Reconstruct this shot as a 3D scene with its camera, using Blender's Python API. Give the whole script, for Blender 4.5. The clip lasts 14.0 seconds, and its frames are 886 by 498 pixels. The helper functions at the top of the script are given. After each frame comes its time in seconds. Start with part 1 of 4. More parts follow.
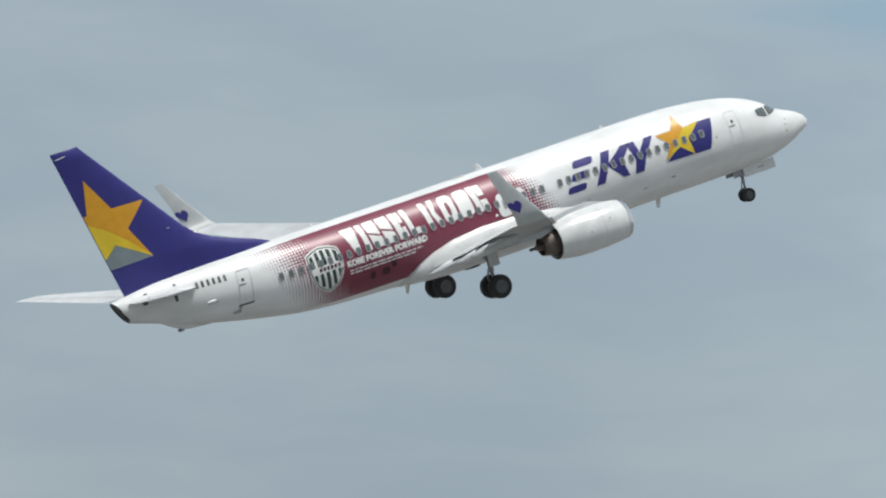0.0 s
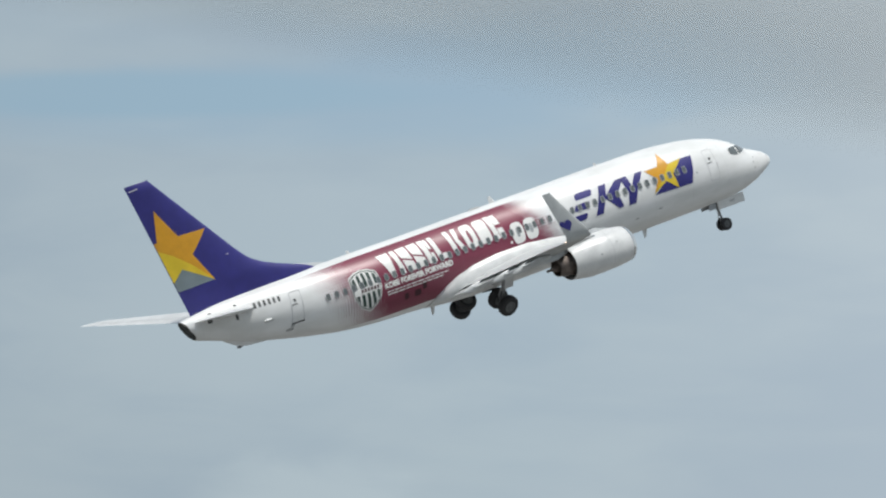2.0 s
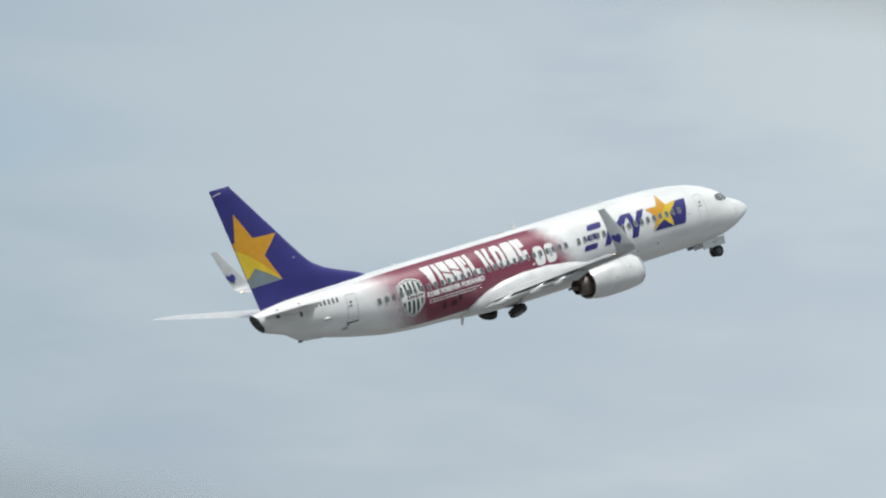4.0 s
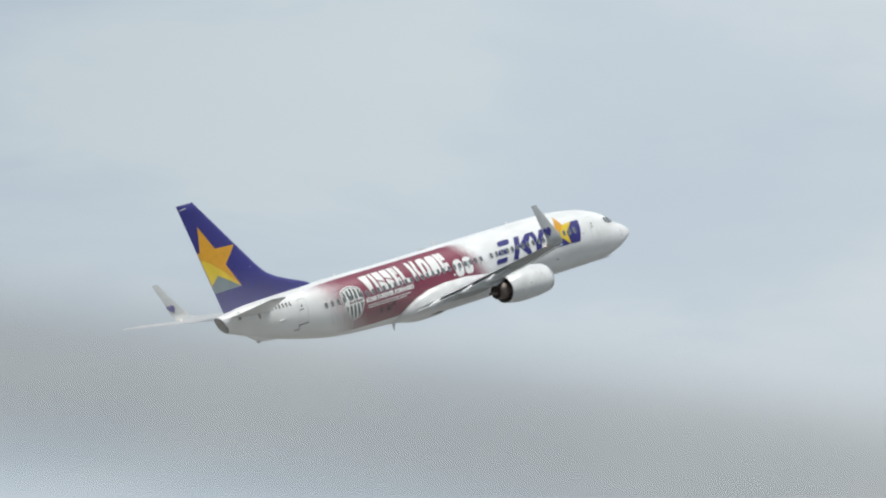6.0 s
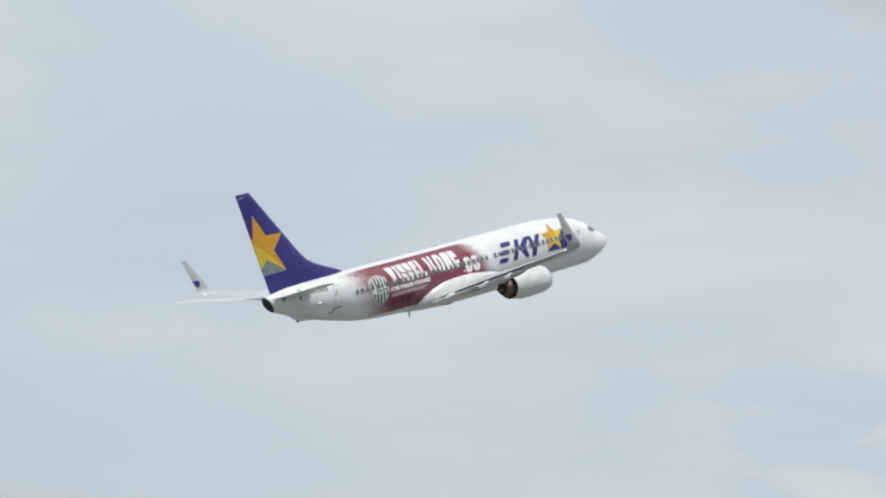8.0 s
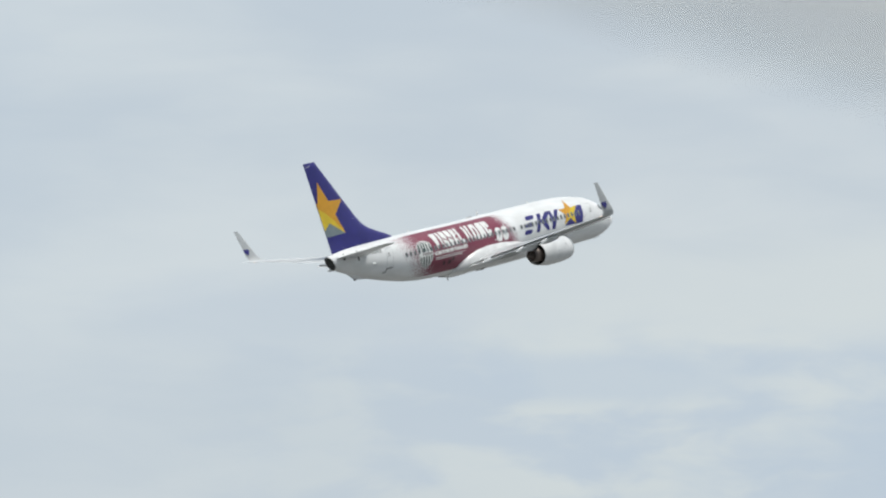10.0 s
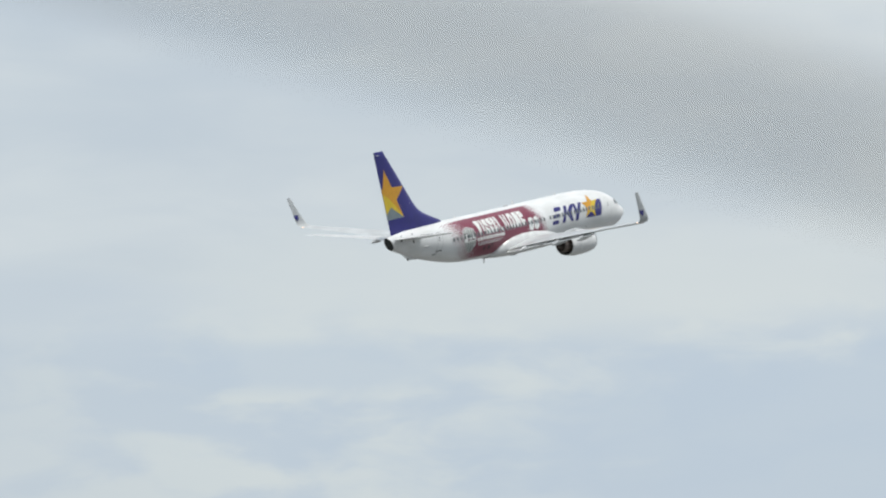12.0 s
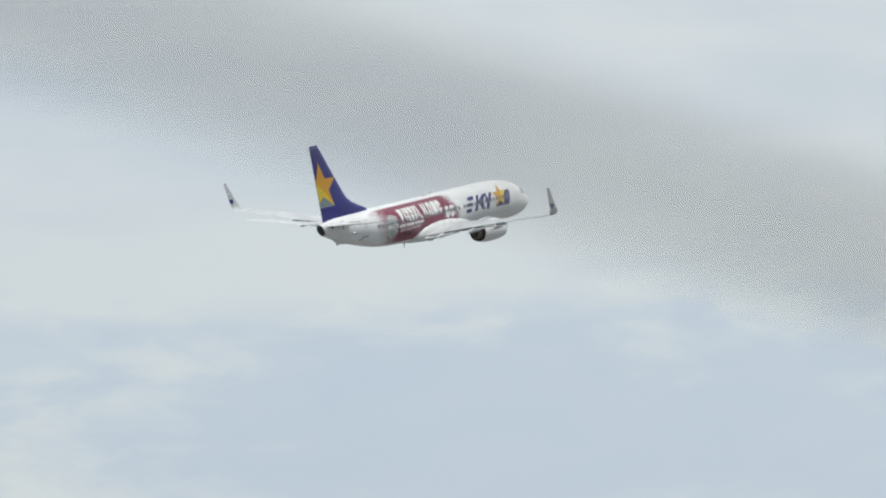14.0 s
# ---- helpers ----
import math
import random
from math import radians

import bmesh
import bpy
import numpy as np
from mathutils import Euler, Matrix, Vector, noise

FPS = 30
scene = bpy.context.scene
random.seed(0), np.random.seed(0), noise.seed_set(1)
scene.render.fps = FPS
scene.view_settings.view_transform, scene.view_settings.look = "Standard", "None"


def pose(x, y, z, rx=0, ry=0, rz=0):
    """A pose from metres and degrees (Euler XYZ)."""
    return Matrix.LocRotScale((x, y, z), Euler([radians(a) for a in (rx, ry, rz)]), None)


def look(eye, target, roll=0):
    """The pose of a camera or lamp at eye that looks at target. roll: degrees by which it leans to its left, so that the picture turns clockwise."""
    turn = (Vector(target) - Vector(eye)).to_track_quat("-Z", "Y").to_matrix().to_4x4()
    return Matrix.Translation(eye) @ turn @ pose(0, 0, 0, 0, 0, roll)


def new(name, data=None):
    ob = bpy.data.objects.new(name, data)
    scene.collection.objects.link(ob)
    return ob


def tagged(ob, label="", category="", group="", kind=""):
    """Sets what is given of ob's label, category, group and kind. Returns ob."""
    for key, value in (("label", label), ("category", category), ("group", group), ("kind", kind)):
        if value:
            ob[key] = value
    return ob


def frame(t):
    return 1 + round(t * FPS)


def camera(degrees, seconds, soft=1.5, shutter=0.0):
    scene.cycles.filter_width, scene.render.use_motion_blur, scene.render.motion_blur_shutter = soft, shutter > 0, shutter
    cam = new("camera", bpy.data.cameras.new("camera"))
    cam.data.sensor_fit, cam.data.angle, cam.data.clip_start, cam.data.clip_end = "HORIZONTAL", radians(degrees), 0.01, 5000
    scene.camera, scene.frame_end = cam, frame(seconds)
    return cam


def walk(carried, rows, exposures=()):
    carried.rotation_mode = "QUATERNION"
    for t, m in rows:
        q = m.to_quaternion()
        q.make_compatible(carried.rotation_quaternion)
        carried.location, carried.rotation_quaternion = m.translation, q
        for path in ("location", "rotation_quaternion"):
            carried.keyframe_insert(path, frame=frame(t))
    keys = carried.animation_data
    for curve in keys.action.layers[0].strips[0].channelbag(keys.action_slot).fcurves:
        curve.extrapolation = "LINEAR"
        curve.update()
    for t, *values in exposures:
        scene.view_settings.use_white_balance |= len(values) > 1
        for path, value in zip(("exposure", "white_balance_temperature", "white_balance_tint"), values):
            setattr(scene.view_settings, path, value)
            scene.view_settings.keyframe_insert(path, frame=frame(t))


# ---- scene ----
# A camera on the ground pans after an airliner that climbs away under a bright overcast.
# Camera: seconds, bearing, height of the aim, lean (degrees), and the small sway of the camera (metres)
EYE = Vector((0.0, 0.0, 1.7))
AIM = [
    (0, 64.726, 4.926, -0.040, -0.030),
    (0.5, 62.034, 5.167, 0.181, -0.028),
    (1, 59.040, 5.808, 0.143, -0.025),
    (1.5, 57.376, 5.544, -0.042, -0.016),
    (2, 55.809, 5.738, -0.187, 0.000),
    (2.2, 55.337, 5.856, -0.037, 0.006),
    (4.3, 47.611, 6.351, 0.155, 0.070),
    (4.5, 47.005, 6.290, -0.032, 0.070),
    (5, 45.198, 6.292, 0.084, 0.073),
    (5.5, 43.474, 6.257, -0.004, 0.103),
    (6, 41.823, 6.775, -0.176, 0.132),
    (6.5, 40.293, 6.519, -0.112, 0.143),
    (7, 38.829, 6.750, -0.044, 0.160),
    (7.5, 37.874, 6.930, -0.200, 0.160),
    (8, 37.044, 6.876, 0.312, 0.154),
    (10.3, 32.727, 6.813, -0.107, 0.156),
    (10.5, 32.300, 6.942, -0.149, 0.156),
    (11, 31.510, 6.990, 0.065, 0.156),
    (11.5, 31.097, 7.018, 0.188, 0.161),
    (12, 30.371, 6.547, 0.072, 0.165),
    (12.5, 29.329, 6.397, -0.092, 0.170),
    (13, 28.442, 6.203, 0.080, 0.170),
    (13.5, 27.357, 5.968, 0.185, 0.169),
    (14, 26.791, 6.385, -0.033, 0.167),
]


def aim(bearing, up, lean, sway=0.0):
    turn = Matrix.Rotation(radians(bearing - 90), 4, "Z") @ Matrix.Rotation(radians(90 + up), 4, "X") @ Matrix.Rotation(radians(lean), 4, "Z")
    return Matrix.Translation(EYE + Vector((0, 0, sway))) @ turn


cam = camera(8.944, 14.0, soft=2.2)
cam.data.dof.use_dof = True
cam.data.dof.focus_distance = 360.0
cam.data.dof.aperture_fstop = 8.5
walk(cam, [(t, aim(b, u, l, s)) for t, b, u, l, s in AIM])


# ---- world, sun ----
def nodes_of(mat):
    mat.use_nodes = True
    tree = mat.node_tree
    tree.nodes.clear()
    return tree


class Net:
    """Short hand for node trees."""

    def __init__(self, tree):
        self.tree = tree

    def put(self, kind, inputs=(), out=0, **settings):
        n = self.tree.nodes.new(kind)
        for key, value in settings.items():
            setattr(n, key, value)
        for key, value in dict(inputs).items():
            if isinstance(value, bpy.types.NodeSocket):
                self.tree.links.new(value, n.inputs[key])
            else:
                n.inputs[key].default_value = value
        return n.outputs[out]

    def math(self, op, a, b=0.0, c=0.0, clamp=False):
        return self.put("ShaderNodeMath", {0: a, 1: b, 2: c}, operation=op, use_clamp=clamp)

    def ramp(self, fac, stops, kind="LINEAR"):
        n = self.tree.nodes.new("ShaderNodeValToRGB")
        n.color_ramp.interpolation = kind
        while len(n.color_ramp.elements) < len(stops):
            n.color_ramp.elements.new(0.5)
        for e, (at, col) in zip(n.color_ramp.elements, stops):
            e.position, e.color = at, (*col, 1) if len(col) == 3 else col
        self.tree.links.new(fac, n.inputs[0])
        return n.outputs[0]

    def mix(self, fac, a, b):
        return self.put("ShaderNodeMix", {0: fac, 6: a, 7: b}, out=2, data_type="RGBA")


SUN_UP, SUN_BEARING = 70.0, -75.0


def make_world():
    world = bpy.data.worlds.new("sky")
    scene.world = world
    net = Net(nodes_of(world))
    sky = net.put("ShaderNodeTexSky", sky_type="NISHITA", sun_disc=False, sun_elevation=radians(SUN_UP), sun_rotation=radians(90 - SUN_BEARING), dust_density=3.0)
    blue = net.put("ShaderNodeVectorMath", {0: sky, 3: 0.10}, operation="SCALE")
    way = net.put("ShaderNodeTexCoord", out="Generated")
    x, y, z = (net.put("ShaderNodeSeparateXYZ", {0: way}, out=i) for i in range(3))
    # thick overcast, brighter towards the sun's side
    veil = net.ramp(net.math("MULTIPLY_ADD", x, 0.5, 0.5), [(0.0, (0.42, 0.48, 0.53)), (0.60, (0.38, 0.45, 0.51)), (0.72, (0.36, 0.44, 0.50)), (0.785, (0.41, 0.505, 0.58)), (0.845, (0.555, 0.63, 0.695)), (0.87, (0.598, 0.675, 0.74)), (0.92, (0.645, 0.707, 0.752)), (1.0, (0.70, 0.748, 0.768))])
    flat = net.put("ShaderNodeMapping", {"Vector": way, "Scale": (9.0, 9.0, 32.0), "Rotation": (radians(4), radians(-5), 0)})
    soft = net.put("ShaderNodeTexNoise", {"Vector": flat, "Scale": 1.0, "Detail": 3.0, "Roughness": 0.45}, out=0)
    fine_at = net.put("ShaderNodeMapping", {"Vector": way, "Scale": (28.0, 28.0, 110.0)})
    fine = net.put("ShaderNodeTexNoise", {"Vector": fine_at, "Scale": 1.0, "Detail": 5.0, "Roughness": 0.5, "Distortion": 0.4}, out=0)
    lit = net.put("ShaderNodeVectorMath", {0: veil, 1: (1.09, 1.075, 1.045)}, operation="MULTIPLY")
    dim = net.put("ShaderNodeVectorMath", {0: veil, 1: (0.91, 0.935, 0.965)}, operation="MULTIPLY")
    both = net.math("MULTIPLY_ADD", fine, 0.30, net.math("MULTIPLY", soft, 0.70))
    col = net.mix(net.ramp(both, [(0.34, (0, 0, 0)), (0.66, (1, 1, 1))], "EASE"), dim, lit)

    def bank(bearing, up, wide, high, tint, strength, rough=0.8, hard=0.45):
        """A ragged cloud bank, or a gap of clearer sky, in one part of the sky."""
        a, e = radians(bearing), radians(up)
        u = net.math("SUBTRACT", net.math("MULTIPLY", x, math.sin(a)), net.math("MULTIPLY", y, math.cos(a)))
        v = net.math("SUBTRACT", z, math.sin(e))
        front = net.math("GREATER_THAN", net.math("ADD", net.math("MULTIPLY", x, math.cos(a)), net.math("MULTIPLY", y, math.sin(a))), 0.0)
        d = net.math("ADD", net.math("POWER", net.math("DIVIDE", u, radians(wide)), 2.0), net.math("POWER", net.math("DIVIDE", v, radians(high)), 2.0))
        d = net.math("ADD", net.math("SQRT", d), net.math("MULTIPLY", net.math("SUBTRACT", ragged, 0.5), rough * 2.4))
        m = net.put("ShaderNodeMapRange", {0: d, 1: 1.0 + hard, 2: 1.0 - hard, 3: 0.0, 4: strength}, interpolation_type="SMOOTHSTEP")
        other = net.put("ShaderNodeVectorMath", {0: veil, 1: tint}, operation="MULTIPLY")
        return net.math("MULTIPLY", m, front), other

    rag_at = net.put("ShaderNodeMapping", {"Vector": way, "Scale": (34.0, 34.0, 95.0), "Location": (0.3, 0.7, 0.1)})
    ragged = net.put("ShaderNodeTexNoise", {"Vector": rag_at, "Scale": 1.0, "Detail": 6.0, "Roughness": 0.55, "Distortion": 0.5}, out=0)
    # broken puffs low over the horizon, on the brighter side
    puff_at = net.put("ShaderNodeMapping", {"Vector": way, "Scale": (50.0, 50.0, 135.0), "Location": (0.9, 0.2, 0.4)})
    puff = net.put("ShaderNodeTexNoise", {"Vector": puff_at, "Scale": 1.0, "Detail": 4.0, "Roughness": 0.48, "Distortion": 0.25}, out=0)
    low = net.math("MULTIPLY", net.put("ShaderNodeMapRange", {0: z, 1: 0.112, 2: 0.097, 3: 0.0, 4: 1.0}, interpolation_type="SMOOTHSTEP"), net.put("ShaderNodeMapRange", {0: x, 1: 0.80, 2: 0.845, 3: 0.0, 4: 1.0}))
    puffs = net.mix(net.ramp(puff, [(0.36, (0, 0, 0)), (0.62, (1, 1, 1))], "EASE"), net.put("ShaderNodeVectorMath", {0: veil, 1: (0.86, 0.915, 0.99)}, operation="MULTIPLY"), net.put("ShaderNodeVectorMath", {0: veil, 1: (1.09, 1.08, 1.025)}, operation="MULTIPLY"))
    col = net.mix(net.math("MULTIPLY", low, 0.8), col, puffs)
    # bearing, height, width, depth, tint, strength, raggedness, softness
    for item in ((57.2, 7.15, 3.4, 0.40, (0.84, 0.96, 1.05), 0.75, 0.35, 0.5), (54.3, 7.6, 2.6, 0.45, (0.80, 0.94, 1.05), 0.45, 0.3, 0.5), (57.8, 5.4, 2.6, 1.3, (1.15, 1.12, 1.08), 0.7, 0.45, 0.5), (57.2, 3.2, 0.9, 0.4, (1.24, 1.20, 1.14), 0.6, 0.7, 0.5), (62.6, 6.7, 0.7, 0.4, (1.14, 1.12, 1.08), 0.4, 0.7, 0.6),
                 (42.8, 8.2, 3.4, 1.1, (1.09, 1.075, 1.02), 0.9, 0.5, 0.35), (39.5, 7.6, 2.0, 1.6, (0.93, 0.955, 0.985), 0.7, 0.5, 0.5), (29.5, 6.2, 4.0, 0.55, (1.07, 1.06, 1.02), 0.8, 0.5, 0.5), (35.0, 6.0, 2.0, 0.35, (0.93, 0.955, 0.995), 0.6, 0.6, 0.5), (25.6, 4.55, 4.5, 1.1, (0.83, 0.895, 0.985), 0.9, 0.55, 0.4), (31.4, 5.35, 1.6, 0.24, (0.86, 0.915, 0.99), 0.7, 0.4, 0.5),
                 (40.5, 4.7, 4.5, 1.2, (0.90, 0.93, 0.97), 0.7, 0.4, 0.6), (50.0, 8.2, 2.6, 1.2, (1.12, 1.09, 1.06), 0.7, 0.4, 0.6), (63.6, 7.7, 2.6, 0.8, (1.12, 1.10, 1.07), 0.6, 0.4, 0.5), (58.9, 7.3, 2.6, 0.22, (0.80, 0.96, 1.05), 0.85, 0.15, 0.4)):
        m, other = bank(*item)
        col = net.mix(m, col, other)
    col = net.mix(0.86, blue, col)
    out = net.put("ShaderNodeBackground", {"Color": col, "Strength": 1.0})
    net.tree.links.new(out, net.tree.nodes.new("ShaderNodeOutputWorld").inputs[0])


make_world()
sun = new("sun", bpy.data.lights.new("sun", "SUN"))
sun.data.energy, sun.data.angle, sun.data.color = 3.1, radians(10), (1.0, 0.97, 0.92)
sun.matrix_basis = look((math.cos(radians(SUN_BEARING)) * math.cos(radians(SUN_UP)) * 100, math.sin(radians(SUN_BEARING)) * math.cos(radians(SUN_UP)) * 100, math.sin(radians(SUN_UP)) * 100), (0, 0, 0))


# ---- materials ----
def plain(name, col, rough=0.35, metal=0.0, grime=0.08, scale=1.5, coat=0.0, bump=0.0):
    """A painted or metal surface with faint grime at two scales."""
    mat = bpy.data.materials.new(name)
    net = Net(nodes_of(mat))
    at = net.put("ShaderNodeTexCoord", out="Object")
    big = net.put("ShaderNodeTexNoise", {"Vector": at, "Scale": scale, "Detail": 3.0}, out=0)
    small = net.put("ShaderNodeTexNoise", {"Vector": at, "Scale": scale * 14, "Detail": 4.0}, out=0)
    f = net.math("MULTIPLY_ADD", big, 0.65, net.math("MULTIPLY", small, 0.35))
    tone = net.mix(net.ramp(f, [(0.38, (0, 0, 0)), (0.62, (1, 1, 1))]), (*[c * (1 - grime * 2) for c in col], 1), (*col, 1))
    ins = {"Base Color": tone, "Roughness": net.math("MULTIPLY_ADD", small, 0.2, rough - 0.1), "Metallic": metal, "Coat Weight": coat}
    if bump:
        ins["Normal"] = net.put("ShaderNodeBump", {"Height": small, "Strength": bump, "Distance": 0.01})
    b = net.put("ShaderNodeBsdfPrincipled", ins)
    net.tree.links.new(b, net.tree.nodes.new("ShaderNodeOutputMaterial").inputs[0])
    return mat


def glow(name, col, power):
    mat = bpy.data.materials.new(name)
    net = Net(nodes_of(mat))
    e = net.put("ShaderNodeEmission", {"Color": (*col, 1), "Strength": power})
    net.tree.links.new(e, net.tree.nodes.new("ShaderNodeOutputMaterial").inputs[0])
    return mat


def livery():
    """White paint with a maroon band whose ends dissolve into a dot screen; faint panel joints."""
    mat = bpy.data.materials.new("fuselage_paint")
    net = Net(nodes_of(mat))
    at = net.put("ShaderNodeTexCoord", out="Object")
    x, y, z = (net.put("ShaderNodeSeparateXYZ", {0: at}, out=i) for i in range(3))
    arc = net.math("MULTIPLY", net.math("ARCTAN2", z, net.math("ABSOLUTE", y)), 1.94)
    # dot screen, 0.15 m pitch, laid diagonally
    k = math.pi / 0.108
    d1 = net.math("SINE", net.math("MULTIPLY", net.math("ADD", x, arc), k * 0.7))
    d2 = net.math("SINE", net.math("MULTIPLY", net.math("SUBTRACT", x, arc), k * 0.7))
    dots = net.math("MULTIPLY", d1, d2)
    # coverage: 1 in the solid band, falling to 0 past both slanted ends
    rear = net.math("MULTIPLY_ADD", arc, 0.48, x)
    front = net.math("MULTIPLY_ADD", arc, 0.55, x)
    cover = net.math("MULTIPLY", net.put("ShaderNodeMapRange", {0: rear, 1: -30.4, 2: -26.75, 3: 0.0, 4: 1.0}), net.put("ShaderNodeMapRange", {0: front, 1: -16.85, 2: -15.0, 3: 1.0, 4: 0.0}))
    ink = net.put("ShaderNodeMapRange", {0: net.math("SUBTRACT", net.math("MULTIPLY_ADD", cover, 2.3, -1.15), dots), 1: -0.08, 2: 0.08, 3: 0.0, 4: 1.0}, interpolation_type="SMOOTHSTEP")
    ink = net.math("MULTIPLY", ink, net.math("LESS_THAN", arc, 2.33))
    ink = net.math("MULTIPLY", ink, net.math("GREATER_THAN", arc, net.math("MULTIPLY_ADD", net.math("ADD", x, 23.0), 0.06, -1.72)))
    ink = net.math("MULTIPLY", ink, net.math("GREATER_THAN", cover, 0.01))
    grime = net.put("ShaderNodeTexNoise", {"Vector": net.put("ShaderNodeMapping", {"Vector": at, "Scale": (0.35, 1.2, 1.2)}), "Scale": 1.4, "Detail": 6.0}, out=0)
    speck = net.put("ShaderNodeTexNoise", {"Vector": at, "Scale": 18.0, "Detail": 3.0}, out=0)
    white = net.mix(net.ramp(grime, [(0.35, (0, 0, 0)), (0.65, (1, 1, 1))]), (0.70, 0.71, 0.70, 1), (0.80, 0.81, 0.81, 1))
    maroon = net.mix(net.ramp(grime, [(0.35, (0, 0, 0)), (0.65, (1, 1, 1))]), (0.185, 0.029, 0.058, 1), (0.225, 0.038, 0.073, 1))
    # circumferential skin joints
    saw = net.math("ABSOLUTE", net.math("SUBTRACT", net.math("FRACT", net.math("DIVIDE", x, 2.54)), 0.5))
    joint = net.math("MULTIPLY", net.math("LESS_THAN", saw, 0.006), 0.10)
    col = net.mix(joint, net.mix(ink, white, maroon), (0.25, 0.25, 0.26, 1))
    b = net.put("ShaderNodeBsdfPrincipled", {"Base Color": col, "Roughness": net.math("MULTIPLY_ADD", speck, 0.16, 0.32), "Coat Weight": 0.06, "Coat Roughness": 0.25})
    net.tree.links.new(b, net.tree.nodes.new("ShaderNodeOutputMaterial").inputs[0])
    return mat


PAINT = livery()
WHITE = plain("white_paint", (0.75, 0.76, 0.755), 0.30, coat=0.2)
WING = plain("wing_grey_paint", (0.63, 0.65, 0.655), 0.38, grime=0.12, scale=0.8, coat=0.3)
# darker copy of the wing grey, with the underside's shade in its colour
WING_SHADED = plain("shaded_wing_grey", (0.36, 0.38, 0.38), 0.45, grime=0.15, scale=0.8)
WINGLET = plain("winglet_grey", (0.50, 0.525, 0.53), 0.45)
BARE = plain("polished_aluminium", (0.78, 0.79, 0.80), 0.22, metal=1.0)
NAVY = plain("violet_blue_paint", (0.025, 0.023, 0.19), 0.5, coat=0.0)
AMBER = plain("amber_paint", (0.70, 0.34, 0.020), 0.35)
GOLD = plain("yellow_paint", (0.76, 0.55, 0.030), 0.35)
SLATE = plain("blue_grey_paint", (0.20, 0.25, 0.27), 0.4)
LETTER = plain("white_lettering", (0.82, 0.82, 0.80), 0.4, grime=0.03)
GREEN = plain("dark_green_paint", (0.020, 0.050, 0.040), 0.4)
DARKRED = plain("dark_maroon_paint", (0.055, 0.008, 0.018), 0.4)
INK = plain("black_marking", (0.03, 0.032, 0.035), 0.45)
JOINT = plain("pale_joint", (0.58, 0.59, 0.60), 0.5)
SEAM = plain("grey_seam", (0.40, 0.41, 0.42), 0.5)
PANE = plain("cabin_window_pane", (0.14, 0.155, 0.155), 0.14, coat=1.0)
RIM = plain("window_surround", (0.42, 0.44, 0.45), 0.35, coat=0.3)
GLASS = plain("cockpit_glass", (0.09, 0.105, 0.105), 0.12, coat=1.0)
RUBBER = plain("tyre_rubber", (0.032, 0.032, 0.034), 0.8, bump=0.3, scale=6)
STEEL = plain("gear_steel", (0.34, 0.35, 0.36), 0.4, metal=0.6, grime=0.2)
HUB = plain("dull_wheel_metal", (0.16, 0.168, 0.17), 0.55, metal=0.3, grime=0.25)
SOOT = plain("sooty_tail_metal", (0.055, 0.062, 0.060), 0.6, metal=0.3, grime=0.3, scale=3)
SLOT = plain("dark_grey_slot", (0.10, 0.105, 0.105), 0.6)
HOT = plain("burnt_exhaust_metal", (0.20, 0.165, 0.145), 0.5, metal=0.5, grime=0.25, scale=4)
# near black: the shade inside wells and ducts is put into the colour
HOLE = plain("unlit_cavity", (0.015, 0.015, 0.016), 0.8)
LAMP = glow("wingtip_lamp_glow", (1.0, 0.72, 0.52), 2.2)


# ---- shape helpers ----
def part(name, bm, material, parent, label="", smooth=True):
    me = bpy.data.meshes.new(name)
    bm.normal_update()
    if smooth:
        for f in bm.faces:
            f.smooth = True
    bm.to_mesh(me)
    bm.free()
    me.materials.append(material)
    if smooth:
        me.set_sharp_from_angle(angle=radians(38))
    ob = new(name, me)
    ob.parent = parent
    return tagged(ob, label) if label else ob


def curve_at(table, s):
    """Smooth value of a table of (s, value) rows."""
    xs = [r[0] for r in table]
    s = min(max(s, xs[0]), xs[-1])
    i = max(j for j in range(len(xs) - 1) if xs[j] <= s)
    x0, x1, y0, y1 = xs[i], xs[i + 1], table[i][1], table[i + 1][1]

    def slope(j):
        if j in (0, len(xs) - 1):
            a, b = (0, 1) if j == 0 else (-2, -1)
            return (table[b][1] - table[a][1]) / (xs[b] - xs[a])
        l = (table[j][1] - table[j - 1][1]) / (xs[j] - xs[j - 1])
        r = (table[j + 1][1] - table[j][1]) / (xs[j + 1] - xs[j])
        return 0.0 if l * r <= 0 else 2 * l * r / (l + r)

    h, u = x1 - x0, (s - x0) / (x1 - x0)
    return (2 * u ** 3 - 3 * u * u + 1) * y0 + (u ** 3 - 2 * u * u + u) * h * slope(i) + (3 * u * u - 2 * u ** 3) * y1 + (u ** 3 - u * u) * h * slope(i + 1)


def loft(rings, caps=(True, True), closed=True):
    bm = bmesh.new()
    vs = [[bm.verts.new(p) for p in ring] for ring in rings]
    n = len(vs[0])
    for a, b in zip(vs, vs[1:]):
        for i in range(n if closed else n - 1):
            j = (i + 1) % n
            bm.faces.new((a[i], a[j], b[j], b[i]))
    if caps[0]:
        bm.faces.new(vs[0][::-1])
    if caps[1]:
        bm.faces.new(vs[-1])
    bmesh.ops.recalc_face_normals(bm, faces=bm.faces)
    return bm


